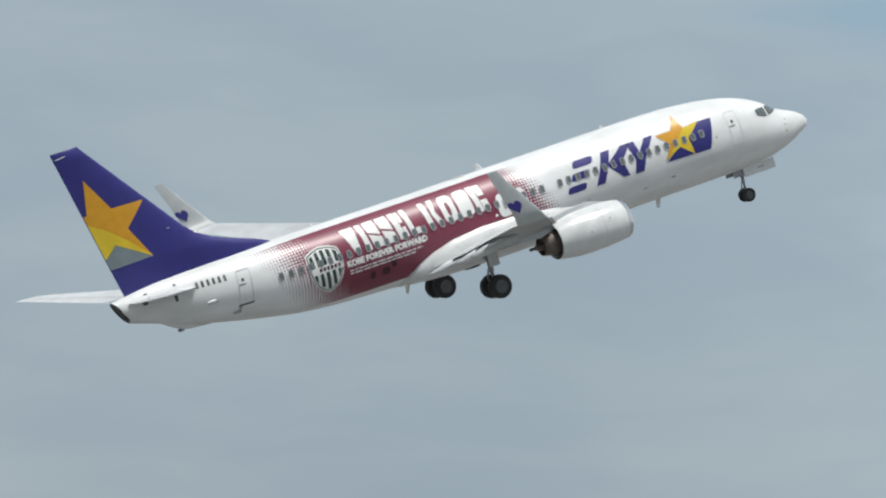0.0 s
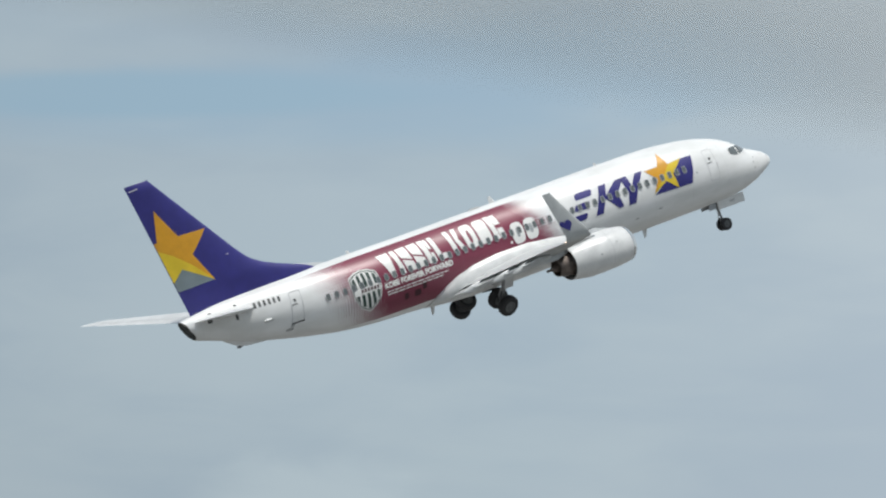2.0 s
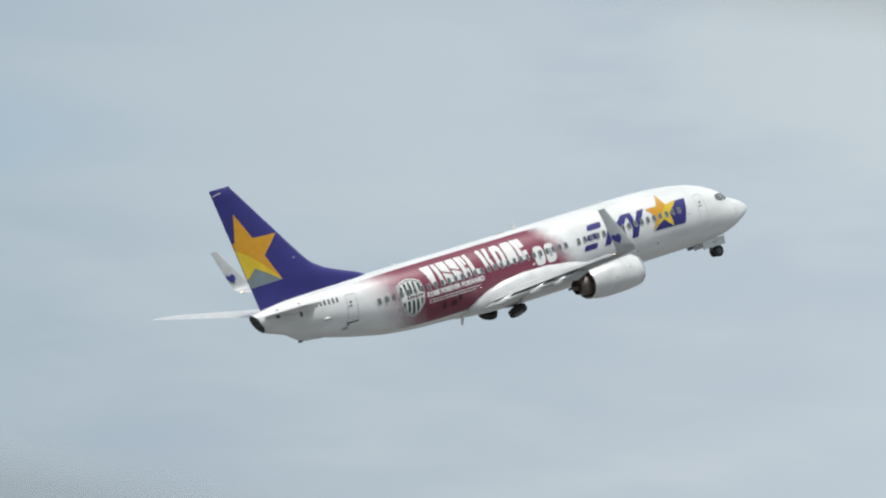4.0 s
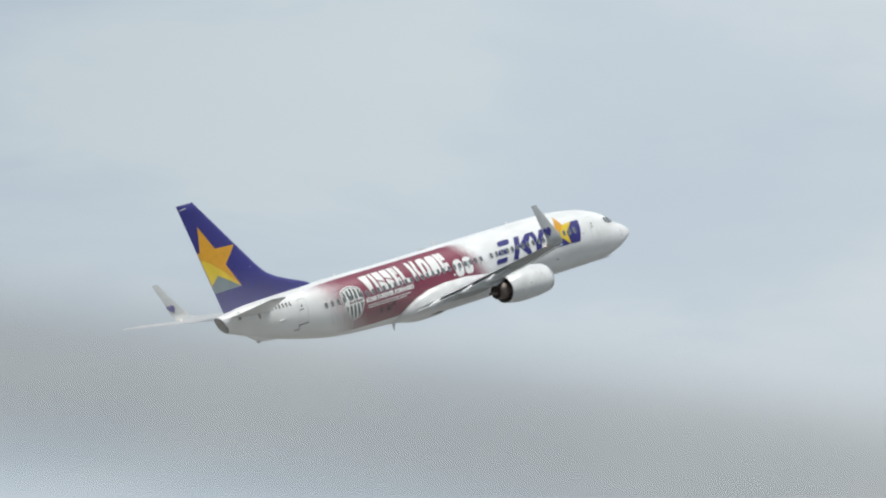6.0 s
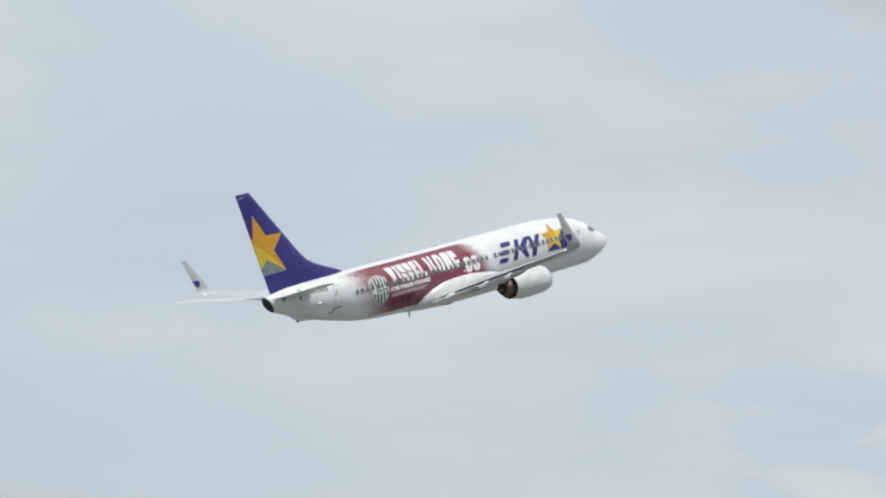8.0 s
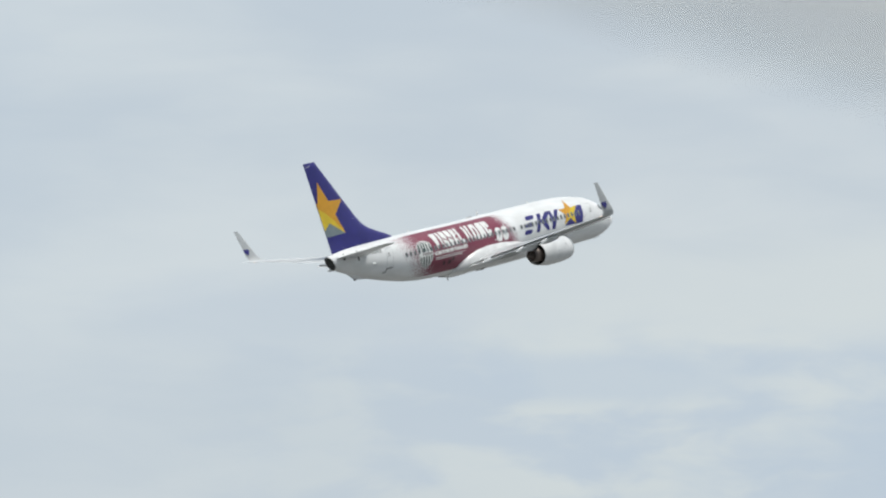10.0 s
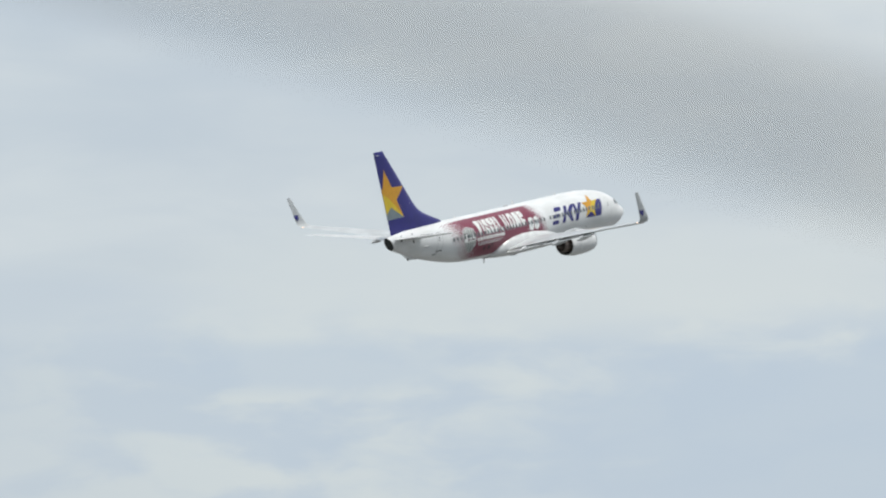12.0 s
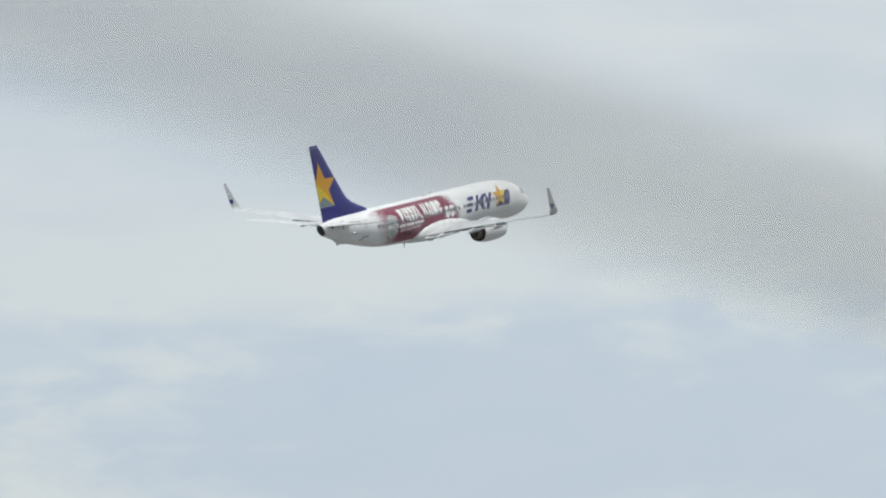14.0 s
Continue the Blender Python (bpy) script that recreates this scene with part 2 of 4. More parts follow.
def tube(rows, n=32, axis="x", centre=(0, 0, 0), caps=(True, True)):
    """A turned body: rows of (place on the axis, radius)."""
    rings = []
    for s, r in rows:
        ring = []
        for i in range(n):
            a = 2 * math.pi * i / n
            c, d = r * math.cos(a), r * math.sin(a)
            ring.append({"x": (s, c, d), "y": (c, s, d), "z": (c, d, s)}[axis])
        rings.append([Vector(p) + Vector(centre) for p in ring])
    return loft(rings, caps)


def rod(a, b, r, r2=None, n=14):
    a, b = Vector(a), Vector(b)
    q = (b - a).to_track_quat("Z", "Y")
    rings = [[p + q @ Vector((rr * math.cos(2 * math.pi * i / n), rr * math.sin(2 * math.pi * i / n), 0)) for i in range(n)] for p, rr in ((a, r), (b, r if r2 is None else r2))]
    return loft(rings)


def join(*bms):
    out = bms[0]
    for b in bms[1:]:
        me = bpy.data.meshes.new("tmp")
        b.to_mesh(me)
        b.free()
        out.from_mesh(me)
        bpy.data.meshes.remove(me)
    return out


def wing_section(chord, thick, n=14, camber=0.0):
    """Points (back from the leading edge, up) round a wing profile."""
    pts = []
    for side in (1, -1):
        for i in range(n + 1):
            u = 0.5 * (1 - math.cos(math.pi * i / n))
            u = u if side == 1 else 1 - u
            t = 5 * thick * (0.2969 * math.sqrt(u) - 0.126 * u - 0.3516 * u * u + 0.2843 * u ** 3 - 0.1036 * u ** 4)
            if (side == 1 and i == n) or (side == -1 and i == n):
                continue
            pts.append((u * chord, (side * t + camber * 4 * u * (1 - u)) * chord))
    return pts


# ---- the airliner ----
airliner = new("airliner")
tagged(airliner, "white twin-engine passenger jet with maroon band and blue fin, climbing", "airliner")
# fuselage: metres back from the nose tip -> height of the crown, of the keel, half width
CROWN = [(-0.2, -0.74), (-0.1, -0.56), (0.3, -0.24), (0.9, 0.05), (1.5, 0.31), (2.2, 0.82), (2.9, 1.18), (3.7, 1.47), (4.8, 1.72), (6.2, 1.91), (8, 2.03), (10, 2.06), (22, 2.06), (29, 2.10), (32, 2.10), (35, 2.02), (37.85, 1.70)]
KEEL = [(-0.2, -0.86), (-0.1, -1.02), (0.4, -1.29), (1.0, -1.55), (1.6, -1.73), (2.4, -1.91), (3.4, -2.0), (5, -2.05), (8, -2.06), (19, -2.04), (22.5, -1.96), (24.5, -1.86), (26.5, -1.77), (28.5, -1.59), (30.5, -1.25), (32.5, -0.82), (34.5, -0.30), (36.4, 0.32), (37.85, 0.76)]
BEAM = [(-0.2, 0.05), (-0.1, 0.24), (0.4, 0.56), (1.0, 0.84), (1.6, 1.11), (2.4, 1.39), (3.4, 1.62), (4.6, 1.78), (6.2, 1.87), (7.5, 1.88), (24, 1.88), (26.5, 1.84), (28.5, 1.72), (30.5, 1.53), (32.5, 1.25), (34.5, 0.92), (36.4, 0.58), (37.85, 0.33)]
LENGTH = 37.85


def hull(s):
    top, low, wide = curve_at(CROWN, s), curve_at(KEEL, s), curve_at(BEAM, s)
    return (top + low) / 2, max((top - low) / 2, 0.01), wide


def on_hull(x, z, off=0.012):
    """The starboard skin at the station x and height z."""
    zc, hh, hw = hull(-x)
    q = max(-0.999, min(0.999, (z - zc) / hh))
    y = -hw * math.sqrt(1 - q * q)
    n = Vector((0, y / hw ** 2, (z - zc) / hh ** 2)).normalized()
    return Vector((x, y, z)) + n * off


def make_fuselage():
    stations = [-0.2, -0.17, -0.13, -0.08, 0.0, 0.12, 0.25, 0.4] + [0.5 + 0.2 * i for i in range(38)] + [8.5 + 0.5 * i for i in range(30)] + [23.5 + 0.35 * i for i in range(41)] + [LENGTH]
    n = 72
    rings = []
    for s in stations:
        zc, hh, hw = hull(s)
        rings.append([(-s, -hw * math.cos(2 * math.pi * i / n), zc + hh * math.sin(2 * math.pi * i / n)) for i in range(n)])
    return part("fuselage", loft(rings), PAINT, airliner, "white fuselage with a maroon band fading into dots")


fuselage = make_fuselage()


def flat_poly(pts):
    bm = bmesh.new()
    bm.faces.new([bm.verts.new((p[0], 0, p[1])) for p in pts])
    return bm


def slice_up(bm, dx, dz):
    """Cut a flat figure into strips, so that it can follow a curved skin."""
    for axis, step in ((0, dx), (2, dz)):
        lo, hi = min(v.co[axis] for v in bm.verts), max(v.co[axis] for v in bm.verts)
        k = math.floor(lo / step) + 1
        while k * step < hi - 1e-4:
            no = Vector((0, 0, 0))
            no[axis] = 1
            bmesh.ops.bisect_plane(bm, geom=list(bm.verts) + list(bm.edges) + list(bm.faces), plane_co=no * (k * step), plane_no=no, dist=1e-6)
            k += 1
    return bm


def wrap(bm, off):
    for v in bm.verts:
        v.co = on_hull(v.co.x, v.co.z, off)
    for f in bm.faces:
        f.normal_update()
        if f.normal.y > 0:
            f.normal_flip()
    return bm


def decal(name, polys, mat, off=0.012, label="", parent=None, dx=0.6, dz=0.16):
    bms = [slice_up(flat_poly(p), dx, dz) for p in polys]
    whole = join(*bms)
    bmesh.ops.remove_doubles(whole, verts=whole.verts, dist=1e-4)
    return part(name, wrap(whole, off), mat, parent or fuselage, label)


def oval(x, z, w, h, n=16, power=2.6):
    out = []
    for i in range(n):
        a = 2 * math.pi * i / n
        c, s = math.cos(a), math.sin(a)
        out.append((x + w / 2 * math.copysign(abs(c) ** (2 / power), c), z + h / 2 * math.copysign(abs(s) ** (2 / power), s)))
    return out


def ring_strip(outer, inner):
    return [[outer[i], outer[(i + 1) % len(outer)], inner[(i + 1) % len(outer)], inner[i]] for i in range(len(outer))]


# ---- cabin windows ----
for i in range(47):
    x = -29.87 + 0.505 * i
    if i in (29,):
        continue
    z = 0.48 + 0.06 * min(1.0, max(0.0, (-20.0 - x) / 8.0))
    w = decal("cabin_window", ring_strip(oval(x, z, 0.265, 0.365, 20, 4.0), oval(x, z, 0.215, 0.315, 20, 4.0)), RIM, 0.046, "small rounded cabin window")
    part("pane", wrap(flat_poly(oval(x, z, 0.22, 0.32, 20, 4.0)), 0.043), PANE, w)


# ---- wings ----
def wing_z(y):
    y = abs(y)
    return -1.18 + 0.149 * (y - 1.9) + 0.0005 * max(0, y - 1.9) ** 2


LEAD = [(0, -14.3), (1.9, -15.2), (5.0, -17.25), (17.1, -23.65)]
TRAIL = [(0, -22.35), (1.9, -22.3), (5.8, -22.3), (17.1, -25.3)]


def straight_at(table, y):
    for (a, p), (b, q) in zip(table, table[1:]):
        if y <= b:
            return p + (q - p) * (y - a) / (b - a)
    return table[-1][1]


def wing_ring(y, side, lead, trail, z, thick, twist=0.0):
    return [(lead - u, side * y, z + w - u * math.tan(radians(twist))) for u, w in wing_section(lead - trail, thick, camber=0.012)]


def shade_underside(ob):
    """Give the downward faces a deeper grey: underside shade put into the colour."""
    ob.data.materials.append(WING_SHADED)
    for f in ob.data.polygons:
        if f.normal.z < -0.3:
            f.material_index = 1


def make_wing(side):
    ys = [0.6, 1.9, 3.2, 4.4, 5.8, 7.5, 9.5, 11.5, 13.5, 15.3, 16.6, 17.1]
    rings = [wing_ring(y, side, straight_at(LEAD, y), straight_at(TRAIL, y), wing_z(y), 0.135 - 0.0025 * y, 2.0 - 0.2 * y) for y in ys]
    wing = part("wing", loft(rings), WING, airliner, "swept grey wing with upturned tip")
    # the shade under the wing is coloured in with a darker grey
    shade_underside(wing)
    # bright leading edge slat and lowered flaps
    for a, b in ((2.6, 4.1), (5.7, 8.6), (8.65, 11.6), (11.65, 14.6), (14.65, 16.7)):
        rr = []
        for k in range(5):
            y = a + (b - a) * k / 4
            x, z = straight_at(LEAD, y), wing_z(y)
            c = 0.10 * (x - straight_at(TRAIL, y)) + 0.12
            rr.append([(x + 0.24 - u, side * y, z + w - 0.12 + 0.16 * u) for u, w in wing_section(c, 0.26, 6)])
        part("slat", loft(rr), BARE, wing, "extended bare-metal slat")
    for a, b in ((2.1, 5.5), (5.9, 11.9)):
        rr = []
        for k in range(6):
            y = a + (b - a) * k / 5
            x, z = straight_at(TRAIL, y), wing_z(y)
            c = 0.24 * (straight_at(LEAD, y) - x)
            ang = radians(8)
            rr.append([(x + 0.62 * c - u * math.cos(ang) + w * math.sin(ang), side * y, z - 0.13 - 0.03 * c - u * math.sin(ang) + w) for u, w in wing_section(c, 0.12, 8)])
        part("flap", loft(rr), WING, wing, "lowered grey flap")
    for y, l in ((3.9, 3.0), (7.6, 2.9), (10.6, 2.5)):
        x, z = straight_at(TRAIL, y), wing_z(y)
        rows = []
        for k in range(9):
            u = k / 8
            r = 0.23 * math.sin(math.pi * min(1, u * 0.93 + 0.06)) ** 0.6
            rows.append([(x + l * 0.62 - l * u, side * y + 0.62 * r * math.cos(t), z - 0.25 - 0.20 * u * u + r * math.sin(t) * 1.05) for t in [2 * math.pi * i / 14 for i in range(14)]])
        part("flap_track_fairing", loft(rows), WING, wing, "canoe-shaped fairing")
    # winglet
    rings = []
    for u in [i / 12 for i in range(13)]:
        bend = min(1.0, u / 0.22)
        a = bend * bend * radians(76) if u < 0.22 else radians(76)
        if u < 0.22:
            r = 0.62
            y, z = 17.08 + r * math.sin(bend * radians(76)), wing_z(17.1) + r * (1 - math.cos(bend * radians(76)))
            a = bend * radians(76)
        else:
            k = (u - 0.22) / 0.78
            y, z = 17.08 + 0.60 + 0.20 * k, wing_z(17.1) + 0.47 + 2.28 * k
            a = radians(82)
        lead = -23.65 - 2.25 * u ** 0.93
        trail = -25.3 - 1.08 * u
        rings.append([(lead - q, side * (y - w * math.sin(a)), z + w * math.cos(a)) for q, w in wing_section(lead - trail, 0.085 - 0.02 * u)])
    part("winglet", loft(rings), WINGLET, wing, "tall grey winglet with a blue heart")
    lamp = tube([(-0.10, 0.01), (-0.07, 0.03), (0, 0.04), (0.06, 0.025)], 12, "x", (-25.25, side * 17.2, wing_z(17.1) + 0.06))
    part("tip_lamp", lamp, LAMP, wing, "lit wingtip lamp")
    return wing


def heart(side, face):
    """A blue heart on one face of a winglet."""
    pts = []
    for i in range(28):
        t = 2 * math.pi * i / 28
        pts.append((0.34 * math.sin(t) ** 3, 0.34 * (13 * math.cos(t) - 5 * math.cos(2 * t) - 2 * math.cos(3 * t) - math.cos(4 * t)) / 16))
    bm = bmesh.new()
    vs = []
    for p, q in pts:
        k = (q + 0.9) / 2.28
        y = 17.08 + 0.60 + 0.20 * k
        vs.append(bm.verts.new((-25.42 - p + q * -0.45, side * (y + face * 0.085), wing_z(17.1) + 0.47 + 0.48 + q)))
    bm.faces.new(vs)
    bmesh.ops.recalc_face_normals(bm, faces=bm.faces)
    return bm


wing_right, wing_left = make_wing(-1), make_wing(1)
part("heart", heart(-1, 1), NAVY, wing_right, "dark blue heart", smooth=False)
part("heart", heart(1, -1), NAVY, wing_left, "dark blue heart", smooth=False)


# ---- wing root fairing ----
def make_belly():
    rings = []
    # station, half width, top, bottom
    rows = [(-12.2, 0.9, -1.46, -2.0), (-12.8, 1.45, -1.10, -2.06), (-13.8, 1.86, -0.62, -2.11), (-15.5, 2.06, -0.16, -2.14), (-17.5, 2.14, 0.12, -2.15), (-19.5, 2.16, 0.12, -2.14), (-21.0, 2.14, -0.06, -2.11), (-22.1, 2.02, -0.40, -2.05), (-22.8, 1.80, -0.76, -1.99), (-23.3, 1.42, -1.16, -1.95), (-23.6, 0.9, -1.56, -1.92)]
    for x, w, top, low in rows:
        z, h = (top + low) / 2, (top - low) / 2
        ring = []
        for i in range(40):
            a = 2 * math.pi * i / 40
            c, s = math.cos(a), math.sin(a)
            ring.append((x, w * math.copysign(abs(c) ** 0.72, c), z + h * math.copysign(abs(s) ** 0.8, s)))
        rings.append(ring)
    return part("belly_fairing", loft(rings), WHITE, airliner, "smooth white fairing under the wing root")


belly = make_belly()
for side in (-1, 1):
    # closed discs, not openings; the well's shade is their near-black colour
    part("wheel_well", tube([(-2.10, 0.42), (-2.08, 0.48), (-1.9, 0.48)], 28, "z", (-19.95, side * 0.85, 0)), HOLE, belly, "near-black disc with a wheel well's shade in its colour")
    part("stowed_hub", tube([(-2.12, 0.06), (-2.115, 0.20), (-2.09, 0.24)], 20, "z", (-19.95, side * 0.85, 0)), HUB, belly, "dull hub cap in the wheel well")


# ---- fin, rudder, tailplane ----
FIN_LEAD = [(1.6, -28.2), (2.0, -29.0), (2.35, -29.7), (2.75, -30.9), (3.15, -31.95), (3.6, -32.75), (4.2, -33.35), (9.02, -37.25)]
FIN_TRAIL = [(1.6, -37.0), (9.02, -38.68)]


def fin_half(x, z):
    lead, trail = straight_at(FIN_LEAD, z), straight_at(FIN_TRAIL, z)
    c = lead - trail
    u = max(0.0, min(1.0, (lead - x) / c))
    t = min(0.11, 0.62 / c)
    return 5 * t * (0.2969 * math.sqrt(u) - 0.126 * u - 0.3516 * u * u + 0.2843 * u ** 3 - 0.1036 * u ** 4) * c


def make_fin():
    zs = [1.55 + 0.18 * i for i in range(15)] + [4.4, 5.5, 6.6, 7.7, 8.6, 9.02, 9.08]
    rings = []
    for z in zs:
        zz = min(z, 9.02)
        lead, trail = straight_at(FIN_LEAD, zz), straight_at(FIN_TRAIL, zz)
        c, shrink = lead - trail, 0.35 if z > 9.05 else 1.0
        us = [0.5 * (1 - math.cos(math.pi * i / 16)) for i in range(17)]
        right = [(lead - u * c, -shrink * fin_half(lead - u * c, zz), z) for u in us]
        left = [(lead - u * c, shrink * fin_half(lead - u * c, zz), z) for u in us[-2:0:-1]]
        rings.append(right + left)
    return part("fin", loft(rings), NAVY, airliner, "violet-blue fin with an amber star")


fin = make_fin()


def fin_decal(name, pts, mat, off=0.014, label=""):
    bm = slice_up(flat_poly(pts), 0.35, 0.5)
    for v in bm.verts:
        v.co.y = -fin_half(v.co.x, v.co.z) - off
    for f in bm.faces:
        f.normal_update()
        if f.normal.y > 0:
            f.normal_flip()
    return part(name, bm, mat, fin, label)


def trail_x(z):
    return straight_at(FIN_TRAIL, z) + 0.03


fin_decal("star", [(-37.48, 7.50), (-36.54, 5.90), (-34.90, 5.84), (-36.02, 4.78), (-35.18, 3.22), (-36.81, 4.22), (-37.50, 4.62), (trail_x(5.45), 5.45), (trail_x(5.88), 5.88), (-37.76, 5.90)], AMBER, 0.014, "amber five-pointed star")
fin_decal("star_facet", [(trail_x(5.47), 5.47), (-37.1, 5.02), (-36.2, 4.28), (-35.20, 3.23), (-36.81, 4.22), (trail_x(3.66), 3.66)], GOLD, 0.022, "bright yellow lower facet")
fin_decal("star_shadow", [(-36.81, 4.22), (-35.18, 3.22), (-37.32, 3.16), (trail_x(3.62), 3.62)], SLATE, 0.014, "blue-grey facet under the star")
fin_decal("tip_stripe", [(-38.0, 8.85), (-38.0, 8.81), (-38.52, 8.75), (-38.52, 8.79)], LETTER, 0.014, "thin white stripe")
fin_decal("service_mark", oval(-34.10, 4.22, 0.10, 0.045, 10, 2.0), LETTER, 0.016, "small pale service mark")


STAB_RISE, STAB_TRIM, STAB_HINGE = 0.094, 4.2, -36.0


def stab_z(x, y):
    """Height of the trimmed tailplane's middle plane: the leading edge is set down."""
    return 1.36 + STAB_RISE * y - (x - STAB_HINGE) * math.tan(radians(STAB_TRIM))


def make_stab(side):
    rings = []
    for y, lead, trail in ((0.3, -33.4, -37.1), (1.0, -33.9, -37.2), (3.0, -35.25, -37.9), (5.0, -36.6, -38.6), (6.7, -37.75, -39.2), (7.1, -38.15, -39.38), (7.18, -38.7, -39.4)):
        rings.append([(lead - u, side * y, stab_z(lead - u, y) + w) for u, w in wing_section(lead - trail, 0.085 if y < 7.1 else 0.05)])
    st = part("tailplane", loft(rings), WHITE, airliner, "white horizontal tailplane")
    for face in (1, -1):
        pts = []
        bm = bmesh.new()
        for y, lead, trail in ((1.1, -33.95, -37.23), (6.8, -37.82, -39.23)):
            c = lead - trail
            for u in (0.70 * c, 0.71 * c + 0.03):
                pts.append((lead - u, side * y, stab_z(lead - u, y) + face * 0.042 * c))
        bm.faces.new([bm.verts.new(pts[k]) for k in (0, 1, 3, 2)])
        part("elevator_joint", bm, SEAM, st, smooth=False)


make_stab(-1), make_stab(1)
# the tail's end is cut on a slant, with a sooty exhaust in it
def tail_cut(z):
    return 37.27 + 0.56 * (z - 0.74)


for v in fuselage.data.vertices:
    if -v.co.x > tail_cut(v.co.z):
        v.co.x = -tail_cut(v.co.z)
tail = []
for ahead, k in ((0.16, 1.012), (0.0, 1.012), (-0.035, 0.93), (-0.04, 0.80), (-0.022, 0.72), (-0.022, 0.05)):
    ring = []
    for i in range(32):
        a = 2 * math.pi * i / 32
        s = tail_cut(1.25 + 0.5 * math.sin(a))
        zc, hh, hw = hull(s)
        z = zc + hh * k * math.sin(a)
        low = 0.4 + 0.6 * (1 - math.sin(a)) / 2
        ring.append((-tail_cut(z) + (ahead * low if k > 1 else ahead), -hw * k * math.cos(a), z))
    tail.append(ring)
part("tail_exhaust", loft(tail, (False, True)), SOOT, fuselage, "sooty exhaust in the slanted tail end")


# ---- engines ----
def make_engine(side):
    c = (0, side * 4.83, -1.65)

    def nacelle(rows, squash=0.0):
        rings = []
        for x, r, dz in rows:
            ring = []
            for i in range(44):
                a = 2 * math.pi * i / 44
                yy, zz = r * math.cos(a), r * math.sin(a)
                if zz < 0:
                    zz *= 1 - squash * (1 if x > -15.5 else 0.5)
                ring.append((x, c[1] + yy * 1.03, c[2] + dz + zz))
            rings.append(ring)
        return loft(rings, (False, False))

    cowl = part("engine_cowl", nacelle([(-15.2, 0.80, -0.02), (-14.2, 0.80, -0.02), (-13.62, 0.84, -0.02), (-13.50, 0.87, -0.02), (-13.60, 0.95, -0.04), (-13.9, 1.02, -0.04), (-14.5, 1.10, -0.02), (-15.4, 1.12, -0.02), (-16.3, 1.08, 0.0), (-17.0, 0.97, 0), (-17.42, 0.89, 0), (-17.43, 0.86, 0), (-16.6, 0.84, 0)], 0.08), WHITE, airliner, "white engine nacelle hung under the wing")
    part("intake_lip", nacelle([(-13.72, 0.83, -0.02), (-13.60, 0.845, -0.02), (-13.49, 0.875, -0.02), (-13.585, 0.955, -0.04), (-13.74, 0.995, -0.04)], 0.08), BARE, cowl, "bare metal intake lip")
    part("fan", tube([(-15.0, 0.80), (-14.9, 0.30), (-14.5, 0.02)], 24, "x", c), HOLE, cowl, "fan disc in the intake")
    part("bypass_duct", tube([(-16.7, 0.85), (-16.72, 0.55)], 32, "x", c, (True, True)), HOLE, cowl, "unlit bypass duct")
    part("core_cowl", tube([(-16.6, 0.66), (-17.3, 0.63), (-17.75, 0.55), (-18.12, 0.455), (-18.13, 0.43), (-17.9, 0.42)], 32, "x", c, (False, True)), HOT, cowl, "burnt metal core nozzle")
    part("plug", tube([(-17.85, 0.26), (-18.15, 0.20), (-18.4, 0.12), (-18.46, 0.075), (-18.72, 0.07), (-18.73, 0.02)], 20, "x", c), HOT, cowl, "burnt metal exhaust cone")
    # pylon
    rings = []
    for x, z0, z1, w in ((-14.6, -0.55, -0.50, 0.05), (-15.2, -0.75, -0.36, 0.16), (-16.6, -0.8, -0.42, 0.22), (-18.0, -1.25, -0.75, 0.22), (-19.2, -1.15, -0.85, 0.15), (-20.2, -1.05, -0.95, 0.04)):
        rings.append([(x, c[1] - w, z0), (x, c[1] + w, z0), (x, c[1] + w * 0.8, z1), (x, c[1] - w * 0.8, z1)])
    part("pylon", loft(rings), WING, cowl, "grey engine pylon")
    part("cowl_latch", tube([(-0.02, 0.045), (0.02, 0.045)], 10, "y", (-15.9, c[1] + side * 1.135, -1.62)), SEAM, cowl)
    part("cowl_latch", tube([(-0.02, 0.035), (0.02, 0.035)], 10, "y", (-14.8, c[1] + side * 1.13, -1.25)), SEAM, cowl)
    ring = []
    for i in range(21):
        a = math.pi + radians(-60 + 6 * i) if side < 0 else radians(-60 + 6 * i)
        ring.append((a,))
    bm = bmesh.new()
    vs = [[bm.verts.new((x, c[1] + 1.03 * 1.145 * math.cos(a), c[2] + 1.145 * math.sin(a) * (0.93 if math.sin(a) < 0 else 1))) for (a,) in ring] for x in (-15.12, -15.15)]
    for i in range(20):
        bm.faces.new((vs[0][i], vs[0][i + 1], vs[1][i + 1], vs[1][i]))
    part("cowl_joint", bm, JOINT, cowl)
    return cowl


make_engine(-1), make_engine(1)


# ---- landing gear ----
def tyre(r, w, y):
    rows = []
    for i in range(17):
        a = math.pi * (i / 16) - math.pi / 2
        rows.append((y + w / 2 * math.copysign(abs(math.sin(a)) ** 0.55, math.sin(a)), r - 0.36 * r + 0.36 * r * abs(math.cos(a)) ** 0.5))
    return tube(rows, 36, "y")


def wheel_hub(r, w, y):
    return tube([(y - w * 0.56, 0.02), (y - w * 0.56, r * 0.20), (y - w * 0.505, r * 0.24), (y - w * 0.505, r * 0.46), (y - w * 0.53, r * 0.50), (y - w * 0.51, r * 0.56), (y + w * 0.51, r * 0.56), (y + w * 0.53, r * 0.50), (y + w * 0.505, r * 0.46), (y + w * 0.505, r * 0.24), (y + w * 0.56, r * 0.20), (y + w * 0.56, 0.02)], 24, "y")


